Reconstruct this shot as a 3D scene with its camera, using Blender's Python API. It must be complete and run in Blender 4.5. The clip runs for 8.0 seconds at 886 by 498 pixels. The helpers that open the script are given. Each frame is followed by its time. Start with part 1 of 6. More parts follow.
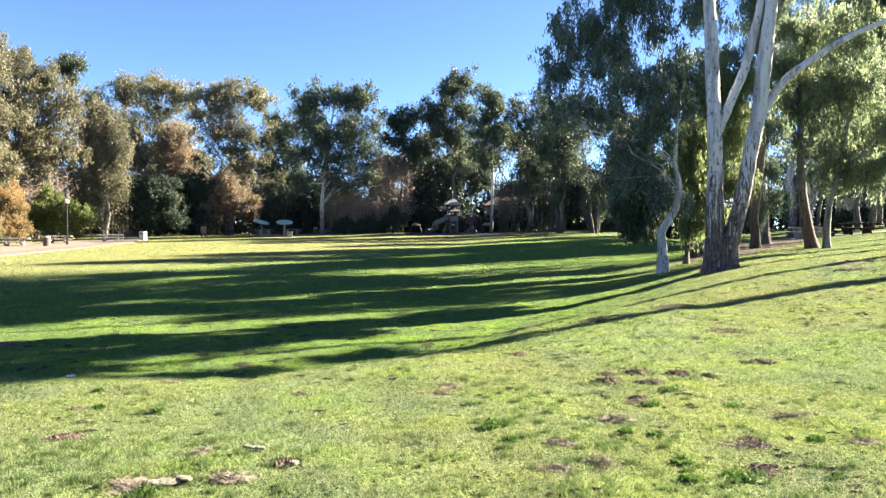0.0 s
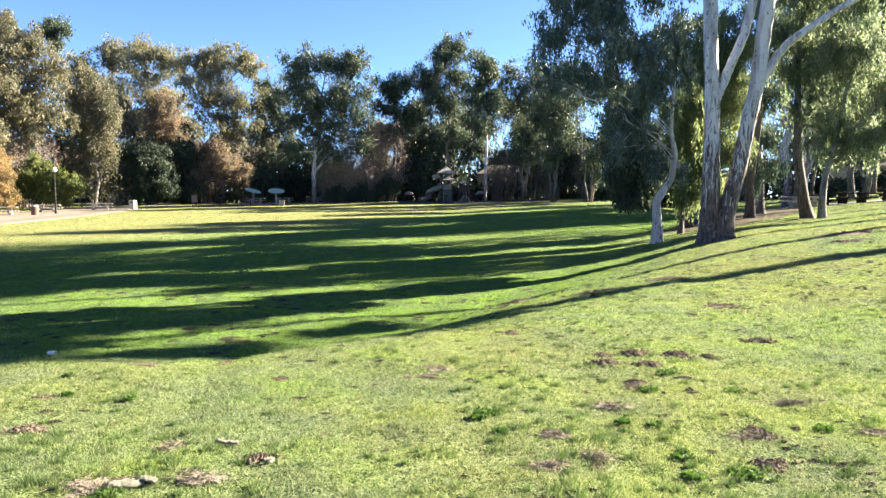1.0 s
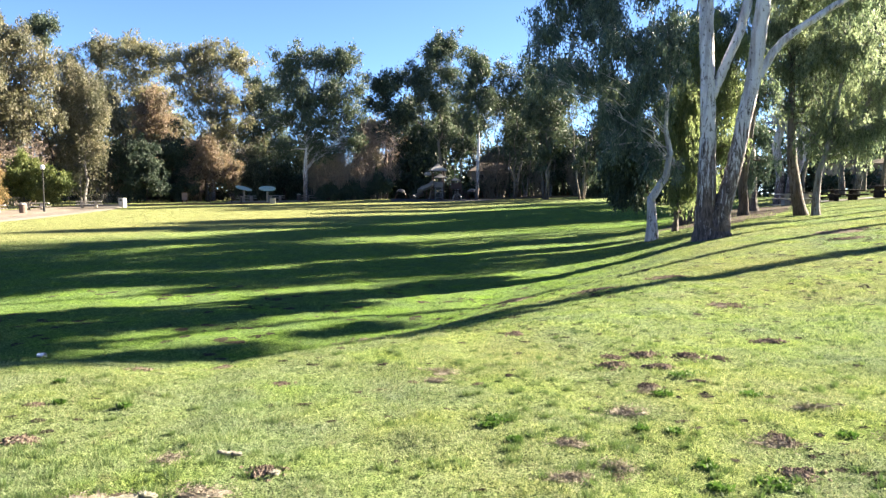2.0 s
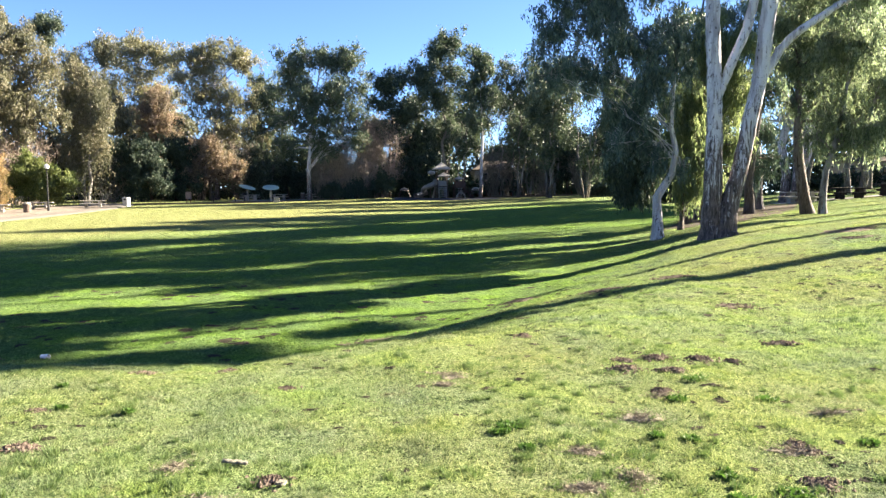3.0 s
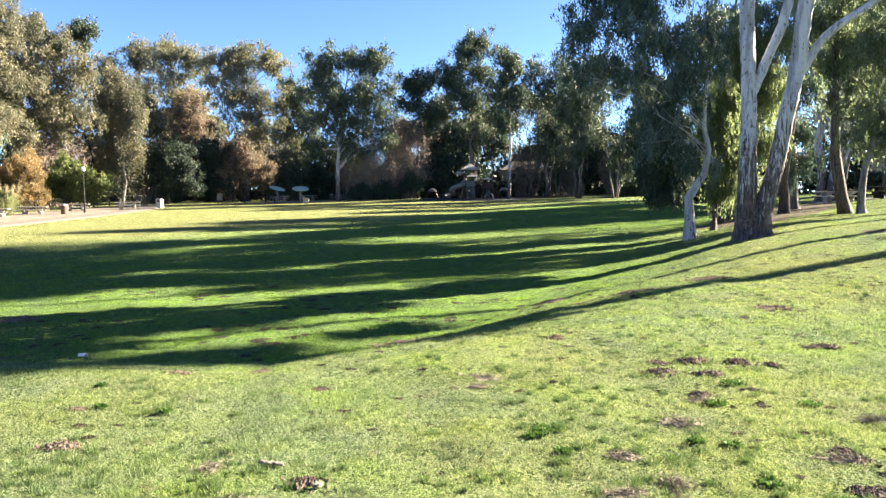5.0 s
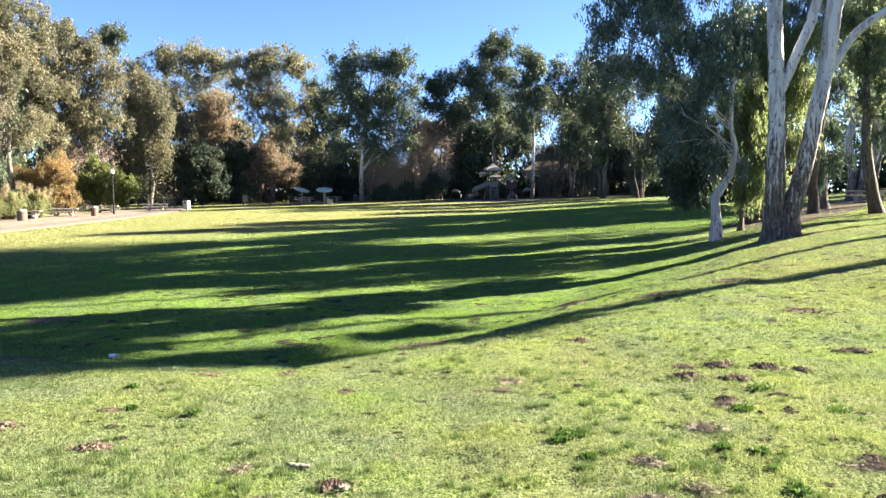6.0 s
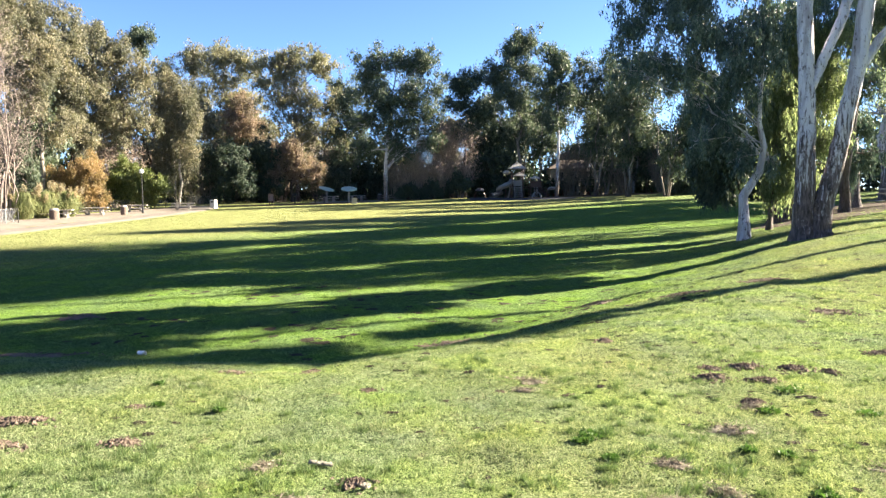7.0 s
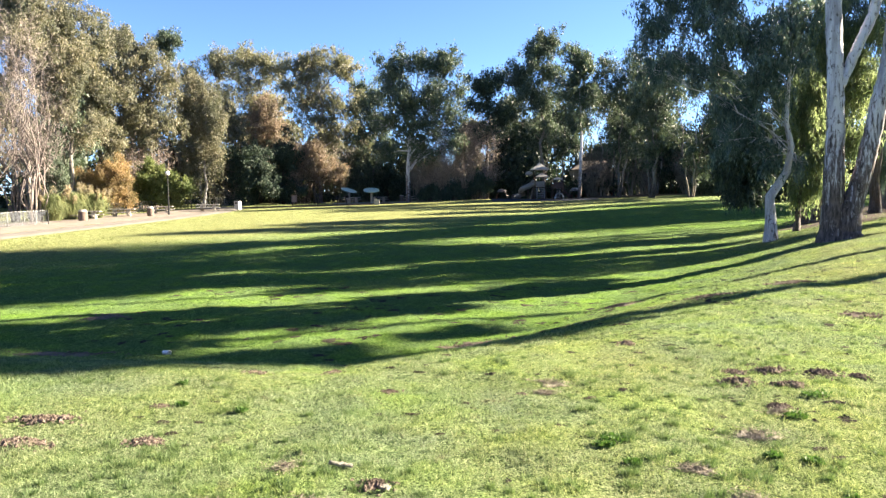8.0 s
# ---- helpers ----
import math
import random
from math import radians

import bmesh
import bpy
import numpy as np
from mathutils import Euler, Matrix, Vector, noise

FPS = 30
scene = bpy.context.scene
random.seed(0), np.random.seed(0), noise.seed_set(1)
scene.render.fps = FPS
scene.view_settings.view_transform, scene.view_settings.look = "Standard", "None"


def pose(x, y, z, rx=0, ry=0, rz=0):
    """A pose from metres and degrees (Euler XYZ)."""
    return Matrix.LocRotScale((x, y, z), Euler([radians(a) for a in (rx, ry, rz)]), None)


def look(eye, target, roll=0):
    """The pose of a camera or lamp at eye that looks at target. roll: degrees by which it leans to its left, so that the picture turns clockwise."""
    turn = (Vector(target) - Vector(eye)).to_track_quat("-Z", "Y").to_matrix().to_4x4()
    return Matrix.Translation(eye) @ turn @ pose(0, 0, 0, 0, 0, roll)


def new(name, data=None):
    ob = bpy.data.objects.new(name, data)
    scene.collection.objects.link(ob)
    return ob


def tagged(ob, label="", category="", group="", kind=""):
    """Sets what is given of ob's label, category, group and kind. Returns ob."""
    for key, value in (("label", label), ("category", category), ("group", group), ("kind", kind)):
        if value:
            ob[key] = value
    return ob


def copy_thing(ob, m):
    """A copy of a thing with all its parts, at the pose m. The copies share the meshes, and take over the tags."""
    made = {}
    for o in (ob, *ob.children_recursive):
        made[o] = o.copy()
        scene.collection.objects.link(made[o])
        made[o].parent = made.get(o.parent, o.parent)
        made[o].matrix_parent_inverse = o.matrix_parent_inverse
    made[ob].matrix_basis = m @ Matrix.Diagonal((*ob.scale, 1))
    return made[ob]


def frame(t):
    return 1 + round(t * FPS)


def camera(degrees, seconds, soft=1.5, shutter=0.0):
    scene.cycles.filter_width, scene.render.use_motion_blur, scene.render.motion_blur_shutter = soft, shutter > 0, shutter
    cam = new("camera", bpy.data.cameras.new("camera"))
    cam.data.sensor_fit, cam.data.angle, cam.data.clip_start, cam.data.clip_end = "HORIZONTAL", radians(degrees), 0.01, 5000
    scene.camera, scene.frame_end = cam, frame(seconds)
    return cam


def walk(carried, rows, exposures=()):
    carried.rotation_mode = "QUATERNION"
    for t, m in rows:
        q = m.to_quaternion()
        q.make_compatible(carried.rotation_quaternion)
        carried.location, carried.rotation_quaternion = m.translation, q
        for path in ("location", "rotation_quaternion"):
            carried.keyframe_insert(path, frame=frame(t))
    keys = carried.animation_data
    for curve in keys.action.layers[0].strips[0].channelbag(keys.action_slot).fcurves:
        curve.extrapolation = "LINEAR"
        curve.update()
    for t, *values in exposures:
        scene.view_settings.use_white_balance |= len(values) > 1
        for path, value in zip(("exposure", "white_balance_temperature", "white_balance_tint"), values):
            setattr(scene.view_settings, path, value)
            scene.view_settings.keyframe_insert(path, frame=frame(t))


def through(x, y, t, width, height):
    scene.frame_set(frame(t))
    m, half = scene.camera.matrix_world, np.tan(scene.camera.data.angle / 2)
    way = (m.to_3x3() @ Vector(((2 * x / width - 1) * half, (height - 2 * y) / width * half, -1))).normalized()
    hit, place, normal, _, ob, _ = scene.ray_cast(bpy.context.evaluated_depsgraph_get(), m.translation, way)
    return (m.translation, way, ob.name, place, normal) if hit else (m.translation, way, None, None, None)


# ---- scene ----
# ---- camera and its walk ----
cam = camera(65.84, 8.0, soft=1.4)
walk(cam, [
    (0, pose(0.111, -0.640, 1.423, 88.13, -0.27, 0.59)),
    (0.5, pose(0.107, -0.470, 1.429, 86.55, -0.32, 0.17)),
    (1, pose(0.151, -0.311, 1.484, 85.48, -0.28, 0.05)),
    (1.5, pose(0.090, -0.208, 1.484, 85.28, -0.24, -0.71)),
    (3, pose(-0.011, -0.018, 1.506, 85.15, -0.14, -0.42)),
    (3.5, pose(-0.000, 0.000, 1.500, 85.00, -0.00, -0.00)),
    (4, pose(-0.011, 0.009, 1.500, 85.03, -0.02, 0.49)),
    (4.5, pose(-0.042, 0.021, 1.500, 85.14, -0.01, 1.08)),
    (6, pose(-0.060, -0.009, 1.536, 85.24, 0.32, 3.82)),
    (6.5, pose(-0.056, -0.008, 1.539, 85.12, 0.40, 4.77)),
    (7, pose(-0.047, -0.011, 1.543, 85.15, 0.40, 5.83)),
    (7.5, pose(-0.043, 0.001, 1.538, 85.29, 0.46, 6.74)),
    (8, pose(-0.038, -0.000, 1.545, 85.26, 0.48, 7.68)),
], exposures=[(0, 3.19, 6250, 10), (8, 3.19, 6250, 10)])

# ---- world, sun ----
SUN_AZ, SUN_EL = radians(67), radians(24.5)      # right of the +y axis, above the ground
world = bpy.data.worlds.new("sky")
scene.world = world
world.use_nodes = True
wn = world.node_tree.nodes
sky = wn.new("ShaderNodeTexSky")
sky.sky_type, sky.sun_disc = "NISHITA", False
sky.sun_elevation, sky.sun_rotation = SUN_EL, SUN_AZ
sky.air_density, sky.dust_density, sky.ozone_density = 0.44, 0.10, 3.5
wn["Background"].inputs["Strength"].default_value = 0.044
world.node_tree.links.new(sky.outputs["Color"], wn["Background"].inputs["Color"])
sun_data = bpy.data.lights.new("sun", "SUN")
sun_data.energy, sun_data.angle, sun_data.color = 5.0, radians(0.6), (1.0, 0.85, 0.63)
sun = new("sun", sun_data)
sun_way = Vector((math.sin(SUN_AZ) * math.cos(SUN_EL), math.cos(SUN_AZ) * math.cos(SUN_EL), math.sin(SUN_EL)))
sun.matrix_world = look(sun_way * 60, (0, 0, 0))


# ---- materials ----
def material(name, rough=0.8, spec=0.3, metal=0.0):
    mat = bpy.data.materials.new(name)
    mat.use_nodes = True
    nt = mat.node_tree
    bsdf = nt.nodes["Principled BSDF"]
    bsdf.inputs["Roughness"].default_value = rough
    bsdf.inputs["Specular IOR Level"].default_value = spec
    bsdf.inputs["Metallic"].default_value = metal
    return mat, nt, bsdf


def noise_node(nt, scale, detail=4.0, rough=0.6, stretch=None, coord="Object"):
    tc = nt.nodes.new("ShaderNodeTexCoord")
    tex = nt.nodes.new("ShaderNodeTexNoise")
    tex.inputs["Scale"].default_value = scale
    tex.inputs["Detail"].default_value = detail
    tex.inputs["Roughness"].default_value = rough
    if stretch:
        mp = nt.nodes.new("ShaderNodeMapping")
        mp.inputs["Scale"].default_value = stretch
        nt.links.new(tc.outputs[coord], mp.inputs["Vector"])
        nt.links.new(mp.outputs["Vector"], tex.inputs["Vector"])
    else:
        nt.links.new(tc.outputs[coord], tex.inputs["Vector"])
    return tex


def ramp(nt, source, stops):
    r = nt.nodes.new("ShaderNodeValToRGB")
    el = r.color_ramp.elements
    while len(el) < len(stops):
        el.new(0.5)
    for e, (p, c) in zip(el, stops):
        e.position, e.color = p, (*c, 1)
    nt.links.new(source, r.inputs["Fac"])
    return r


def mix(nt, fac, a, b, mode="MIX"):
    m = nt.nodes.new("ShaderNodeMix")
    m.data_type, m.blend_type = "RGBA", mode
    for socket, value in ((m.inputs[0], fac), (m.inputs[6], a), (m.inputs[7], b)):
        if isinstance(value, (int, float)):
            socket.default_value = value
        elif isinstance(value, tuple):
            socket.default_value = (*value, 1)
        else:
            nt.links.new(value, socket)
    return m.outputs[2]


def bump(nt, bsdf, height, strength=0.3, distance=0.02):
    b = nt.nodes.new("ShaderNodeBump")
    b.inputs["Strength"].default_value = strength
    b.inputs["Distance"].default_value = distance
    nt.links.new(height, b.inputs["Height"])
    nt.links.new(b.outputs["Normal"], bsdf.inputs["Normal"])


def surface(name, dark, light, scale=8.0, rough=0.85, spec=0.2, metal=0.0, relief=0.25, stretch=None, fine=None):
    """A plain material with coarse and fine variation between two colours."""
    mat, nt, bsdf = material(name, rough, spec, metal)
    coarse = noise_node(nt, scale, 5.0, 0.6, stretch)
    grain = noise_node(nt, fine or scale * 9, 3.0, 0.6, stretch)
    c = ramp(nt, coarse.outputs["Fac"], [(0.32, dark), (0.68, light)])
    g = ramp(nt, grain.outputs["Fac"], [(0.3, (0.72, 0.72, 0.72)), (0.7, (1.15, 1.15, 1.15))])
    nt.links.new(mix(nt, 1.0, c.outputs["Color"], g.outputs["Color"], "MULTIPLY"), bsdf.inputs["Base Color"])
    bump(nt, bsdf, grain.outputs["Fac"], relief, 0.02)
    return mat


def leaf_material(name, dark, mid, light, through=0.35, rough=0.5, patch=0.5):
    """Leaves: reflect and let light through, coloured leaf by leaf and patch by patch."""
    mat, nt, bsdf = material(name, rough, 0.18)
    geo = nt.nodes.new("ShaderNodeNewGeometry")
    soft = [tuple(m + (v - m) * 0.75 for v, m in zip(a, mid)) for a in (dark, light)]
    c = ramp(nt, geo.outputs["Random Per Island"], [(0.0, soft[0]), (0.5, mid), (1.0, soft[1])])
    big = noise_node(nt, patch, 2.0)
    g = ramp(nt, big.outputs["Fac"], [(0.35, (0.7, 0.74, 0.7)), (0.65, (1.2, 1.12, 1.0))])
    col = mix(nt, 1.0, c.outputs["Color"], g.outputs["Color"], "MULTIPLY")
    nt.links.new(col, bsdf.inputs["Base Color"])
    tr = nt.nodes.new("ShaderNodeBsdfTranslucent")
    warm = mix(nt, 1.0, col, (1.0, 1.1, 0.8), "MULTIPLY")
    nt.links.new(warm, tr.inputs["Color"])
    sh = nt.nodes.new("ShaderNodeMixShader")
    sh.inputs[0].default_value = through
    nt.links.new(bsdf.outputs[0], sh.inputs[1])
    nt.links.new(tr.outputs[0], sh.inputs[2])
    nt.links.new(sh.outputs[0], nt.nodes["Material Output"].inputs["Surface"])
    return mat


def turf_colour(nt):
    """The lawn's colours: patches a metre and a hand across, straw and worn spots."""
    big = noise_node(nt, 0.22, 4.0, 0.6)
    midn = noise_node(nt, 1.1, 3.0, 0.6)
    small = noise_node(nt, 24.0, 5.0, 0.75)
    base = ramp(nt, midn.outputs["Fac"], [(0.30, (0.154, 0.200, 0.126)), (0.5, (0.178, 0.234, 0.110)), (0.70, (0.202, 0.282, 0.080))])
    dry = ramp(nt, big.outputs["Fac"], [(0.40, (0, 0, 0)), (0.70, (0.7, 0.7, 0.7))])
    # towards the path the far lawn is drier and its sunlit strip painted yellower
    tc = nt.nodes.new("ShaderNodeTexCoord")
    xyz = nt.nodes.new("ShaderNodeSeparateXYZ")
    nt.links.new(tc.outputs["Object"], xyz.inputs[0])
    far = nt.nodes.new("ShaderNodeMapRange")
    far.inputs["From Min"].default_value, far.inputs["From Max"].default_value = 48.0, 68.0
    far.inputs["To Min"].default_value, far.inputs["To Max"].default_value = 0.0, 0.8
    slant = nt.nodes.new("ShaderNodeMath")
    slant.operation = "MULTIPLY_ADD"
    slant.inputs[1].default_value = -1.6
    nt.links.new(xyz.outputs["X"], slant.inputs[0])
    nt.links.new(xyz.outputs["Y"], slant.inputs[2])
    nt.links.new(slant.outputs[0], far.inputs["Value"])
    dry_sunlit = nt.nodes.new("ShaderNodeMath")
    dry_sunlit.operation = "MAXIMUM"
    nt.links.new(dry.outputs["Color"], dry_sunlit.inputs[0])
    nt.links.new(far.outputs[0], dry_sunlit.inputs[1])
    c = mix(nt, dry_sunlit.outputs[0], base.outputs["Color"], (0.262, 0.268, 0.114))
    # the hollow's shade, put into the turf as a deeper green tint
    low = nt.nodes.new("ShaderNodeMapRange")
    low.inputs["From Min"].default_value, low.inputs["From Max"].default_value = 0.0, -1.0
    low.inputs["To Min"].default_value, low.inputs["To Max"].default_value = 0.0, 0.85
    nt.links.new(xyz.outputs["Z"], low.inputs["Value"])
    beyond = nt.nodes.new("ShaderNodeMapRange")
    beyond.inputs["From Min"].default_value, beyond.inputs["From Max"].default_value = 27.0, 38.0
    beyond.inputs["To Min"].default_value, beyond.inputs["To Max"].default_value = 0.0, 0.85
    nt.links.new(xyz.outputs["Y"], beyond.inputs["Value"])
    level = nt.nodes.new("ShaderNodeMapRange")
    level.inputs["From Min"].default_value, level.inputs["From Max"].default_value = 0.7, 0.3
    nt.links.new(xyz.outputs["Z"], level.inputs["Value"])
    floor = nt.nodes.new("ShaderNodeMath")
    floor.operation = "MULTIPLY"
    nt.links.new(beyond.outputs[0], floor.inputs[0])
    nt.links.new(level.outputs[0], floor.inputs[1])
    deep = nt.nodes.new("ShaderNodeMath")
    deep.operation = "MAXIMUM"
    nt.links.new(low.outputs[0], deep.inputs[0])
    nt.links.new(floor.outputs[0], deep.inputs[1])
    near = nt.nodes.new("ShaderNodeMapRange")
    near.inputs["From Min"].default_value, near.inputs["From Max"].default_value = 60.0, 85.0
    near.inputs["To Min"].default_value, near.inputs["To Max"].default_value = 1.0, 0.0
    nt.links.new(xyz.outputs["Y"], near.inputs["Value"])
    shade_fac = nt.nodes.new("ShaderNodeMath")
    shade_fac.operation = "MULTIPLY"
    nt.links.new(deep.outputs[0], shade_fac.inputs[0])
    nt.links.new(near.outputs[0], shade_fac.inputs[1])
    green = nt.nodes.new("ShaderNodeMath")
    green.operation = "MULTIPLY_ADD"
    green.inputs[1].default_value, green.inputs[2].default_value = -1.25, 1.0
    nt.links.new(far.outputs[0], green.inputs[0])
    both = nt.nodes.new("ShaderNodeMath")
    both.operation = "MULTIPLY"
    nt.links.new(shade_fac.outputs[0], both.inputs[0])
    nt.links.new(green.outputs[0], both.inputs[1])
    # turf colour multiplied down to a shaded green
    shade_green = mix(nt, 1.0, base.outputs["Color"], (0.77, 0.95, 0.56), "MULTIPLY")
    c = mix(nt, both.outputs[0], c, shade_green)
    spot = ramp(nt, small.outputs["Fac"], [(0.37, (0.30, 0.39, 0.32)), (0.47, (1.0, 1.02, 0.97)), (0.66, (1.3, 1.22, 1.35))])
    c = mix(nt, 1.0, c, spot.outputs["Color"], "MULTIPLY")
    tussock = noise_node(nt, 6.5, 6.0, 0.7)
    dark = ramp(nt, tussock.outputs["Fac"], [(0.34, (0.80, 0.86, 0.82)), (0.45, (1.02, 1.02, 1.02)), (0.66, (1.10, 1.08, 1.08))])
    c = mix(nt, 1.0, c, dark.outputs["Color"], "MULTIPLY")
    worn = noise_node(nt, 2.6, 5.0, 0.75)
    bare = ramp(nt, worn.outputs["Fac"], [(0.60, (0, 0, 0)), (0.70, (0.5, 0.5, 0.5))])
    thick = nt.nodes.new("ShaderNodeMath")
    thick.operation = "MULTIPLY_ADD"
    thick.inputs[1].default_value, thick.inputs[2].default_value = -0.85, 1.0
    nt.links.new(both.outputs[0], thick.inputs[0])
    thin = mix(nt, 1.0, bare.outputs["Color"], thick.outputs[0], "MULTIPLY")
    return mix(nt, thin, c, (0.21, 0.17, 0.115)), small


def lawn_material():
    mat, nt, bsdf = material("lawn", 1.0, 0.0)
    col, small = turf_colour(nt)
    fine = noise_node(nt, 18.0, 5.0, 0.75)
    tuft = noise_node(nt, 80.0, 3.0, 0.7)
    soil = ramp(nt, fine.outputs["Fac"], [(0.58, (0, 0, 0)), (0.70, (0.8, 0.8, 0.8))])
    c2 = mix(nt, soil.outputs["Color"], col, (0.13, 0.105, 0.065))
    gr = ramp(nt, tuft.outputs["Fac"], [(0.38, (0.10, 0.12, 0.10)), (0.62, (1.1, 1.1, 1.1))])
    nt.links.new(mix(nt, 1.0, c2, gr.outputs["Color"], "MULTIPLY"), bsdf.inputs["Base Color"])
    hh = nt.nodes.new("ShaderNodeMath")
    hh.operation = "ADD"
    nt.links.new(fine.outputs["Fac"], hh.inputs[0])
    nt.links.new(tuft.outputs["Fac"], hh.inputs[1])
    bump(nt, bsdf, hh.outputs[0], 0.8, 0.04)
    return mat


def gum_bark(name, pale, grey, brown, peel=0.5, low=2.5):
    """Smooth pale bark with grey vertical streaks and rough brown bark peeling off in strips, mostly low on the stem."""
    mat, nt, bsdf = material(name, 0.75, 0.25)
    streak = noise_node(nt, 3.0, 5.0, 0.65, (1.0, 1.0, 0.14))
    strip = noise_node(nt, 11.0, 6.0, 0.8, (1.0, 1.0, 0.13))
    spot = noise_node(nt, 9.0, 3.0, 0.6, (1.0, 1.0, 0.6))
    c = ramp(nt, streak.outputs["Fac"], [(0.40, grey), (0.52, pale)])
    k = ramp(nt, spot.outputs["Fac"], [(0.33, (0.28, 0.25, 0.24)), (0.40, (1, 1, 1))])
    c = mix(nt, 1.0, c.outputs["Color"], k.outputs["Color"], "MULTIPLY")
    tc = nt.nodes.new("ShaderNodeTexCoord")
    xyz = nt.nodes.new("ShaderNodeSeparateXYZ")
    nt.links.new(tc.outputs["Object"], xyz.inputs[0])
    hgt = nt.nodes.new("ShaderNodeMapRange")
    hgt.inputs["From Min"].default_value, hgt.inputs["From Max"].default_value = 0.0, low
    hgt.inputs["To Min"].default_value, hgt.inputs["To Max"].default_value = 0.16 * peel * 2, -0.05
    nt.links.new(xyz.outputs["Z"], hgt.inputs["Value"])
    add = nt.nodes.new("ShaderNodeMath")
    add.operation = "ADD"
    nt.links.new(strip.outputs["Fac"], add.inputs[0])
    nt.links.new(hgt.outputs[0], add.inputs[1])
    m = ramp(nt, add.outputs[0], [(0.535, (0, 0, 0)), (0.60, (1, 1, 1))])
    crack = noise_node(nt, 16.0, 5.0, 0.75, (1.0, 1.0, 0.16))
    rind = ramp(nt, crack.outputs["Fac"], [(0.38, tuple(0.35 * v for v in brown)), (0.5, brown), (0.66, tuple(2.1 * v for v in brown))])
    nt.links.new(mix(nt, m.outputs["Color"], c, rind.outputs["Color"]), bsdf.inputs["Base Color"])
    bump(nt, bsdf, add.outputs[0], 1.0, 0.05)
    return mat


LAWN = lawn_material()
BARK_WHITE = gum_bark("bark_white", (0.60, 0.575, 0.60), (0.33, 0.30, 0.315), (0.098, 0.077, 0.074), 0.62, 5.5)
BARK_PALE = gum_bark("bark_pale", (0.27, 0.258, 0.25), (0.13, 0.118, 0.11), (0.075, 0.058, 0.05), 0.15, 3.0)
BARK_GREY = gum_bark("bark_grey", (0.194, 0.178, 0.156), (0.1, 0.0904, 0.0808), (0.0686, 0.053, 0.0406), 0.5, 3.0)
BARK_BROWN = gum_bark("bark_brown", (0.165, 0.14, 0.128), (0.10, 0.083, 0.075), (0.075, 0.055, 0.046), 0.5, 4.0)
BARK_SMOOTH = gum_bark("bark_smooth", (0.56, 0.54, 0.53), (0.36, 0.335, 0.325), (0.10, 0.08, 0.07), 0.1, 2.0)
BARK_DARK = surface("bark_dark", (0.026, 0.0207, 0.0173), (0.0693, 0.0548, 0.0433), 3.0, 0.9, 0.15, relief=0.6, stretch=(1, 1, 0.2))
LEAF_OLIVE = leaf_material("leaf_olive", (0.072, 0.072, 0.056), (0.168, 0.162, 0.125), (0.25, 0.240, 0.195), 0.38, patch=0.35)
# yellower olive, lightened for the sunlight that three far crowns lack
LEAF_OLIVE_LIT = leaf_material("leaf_olive_lit", (0.092, 0.090, 0.062), (0.205, 0.196, 0.142), (0.30, 0.286, 0.22), 0.42, patch=0.35)
LEAF_GREEN = leaf_material("leaf_green", (0.028, 0.045, 0.035), (0.084, 0.110, 0.084), (0.168, 0.198, 0.155), 0.28)
LEAF_DARK = leaf_material("leaf_dark", (0.018, 0.032, 0.027), (0.045, 0.067, 0.052), (0.105, 0.132, 0.10), 0.2)
LEAF_WEEP = leaf_material("leaf_weeping", (0.095, 0.122, 0.080), (0.19, 0.226, 0.138), (0.33, 0.362, 0.24), 0.62)
LEAF_SILVER = leaf_material("leaf_silver", (0.036, 0.064, 0.064), (0.10, 0.142, 0.132), (0.225, 0.28, 0.25), 0.3)
LEAF_BANK = leaf_material("leaf_bank", (0.095, 0.122, 0.105), (0.205, 0.242, 0.20), (0.36, 0.395, 0.33), 0.68)
LEAF_RUST = leaf_material("leaf_rust", (0.13, 0.096, 0.084), (0.225, 0.172, 0.150), (0.31, 0.25, 0.222), 0.42)
LEAF_LIME = leaf_material("leaf_lime", (0.062, 0.085, 0.034), (0.135, 0.165, 0.066), (0.22, 0.25, 0.11), 0.42)
LEAF_GOLD = leaf_material("leaf_gold", (0.165, 0.112, 0.062), (0.285, 0.20, 0.112), (0.385, 0.30, 0.185), 0.42)


# ---- mesh helpers ----
def smoothstep(a):
    a = np.clip(a, 0, 1)
    return a * a * (3 - 2 * a)


def ground(x, y):
    """Height of the ground: a knoll under the camera, a hollow beyond its rim, a bank on the +x side, a gently rising far lawn."""
    x, y = np.asarray(x, float), np.asarray(y, float)
    px = np.maximum(x, 0)
    p = np.maximum(x + 2, 0)
    u = x - 0.35 * np.maximum(y - 20, 0)
    near = -0.014 * np.clip(y - 3, 0, 6) + 0.085 * (np.clip(u, 5.5, 40) - 5.5) * smoothstep((y + 25) / 30)
    far = -1.12 + 0.0205 * np.clip(y - 18, 0, 75) + 0.008 * np.clip(x, -45, 0) + 0.035 * np.clip(x, 0, 26)
    s = smoothstep((y - 5.15 - 0.55 * p - 0.085 * px ** 2) / (5.8 + 1.1 * np.minimum(p, 12)))
    z = near * (1 - s) + far * s + 0.42 * np.exp(-((x + 6) / 10) ** 2 - ((y - 86) / 4.5) ** 2)
    out = smoothstep((np.hypot(x, y) - 110) / 120)
    return z * (1 - out) + 0.5 * out


BUMPS = np.random.default_rng(5)
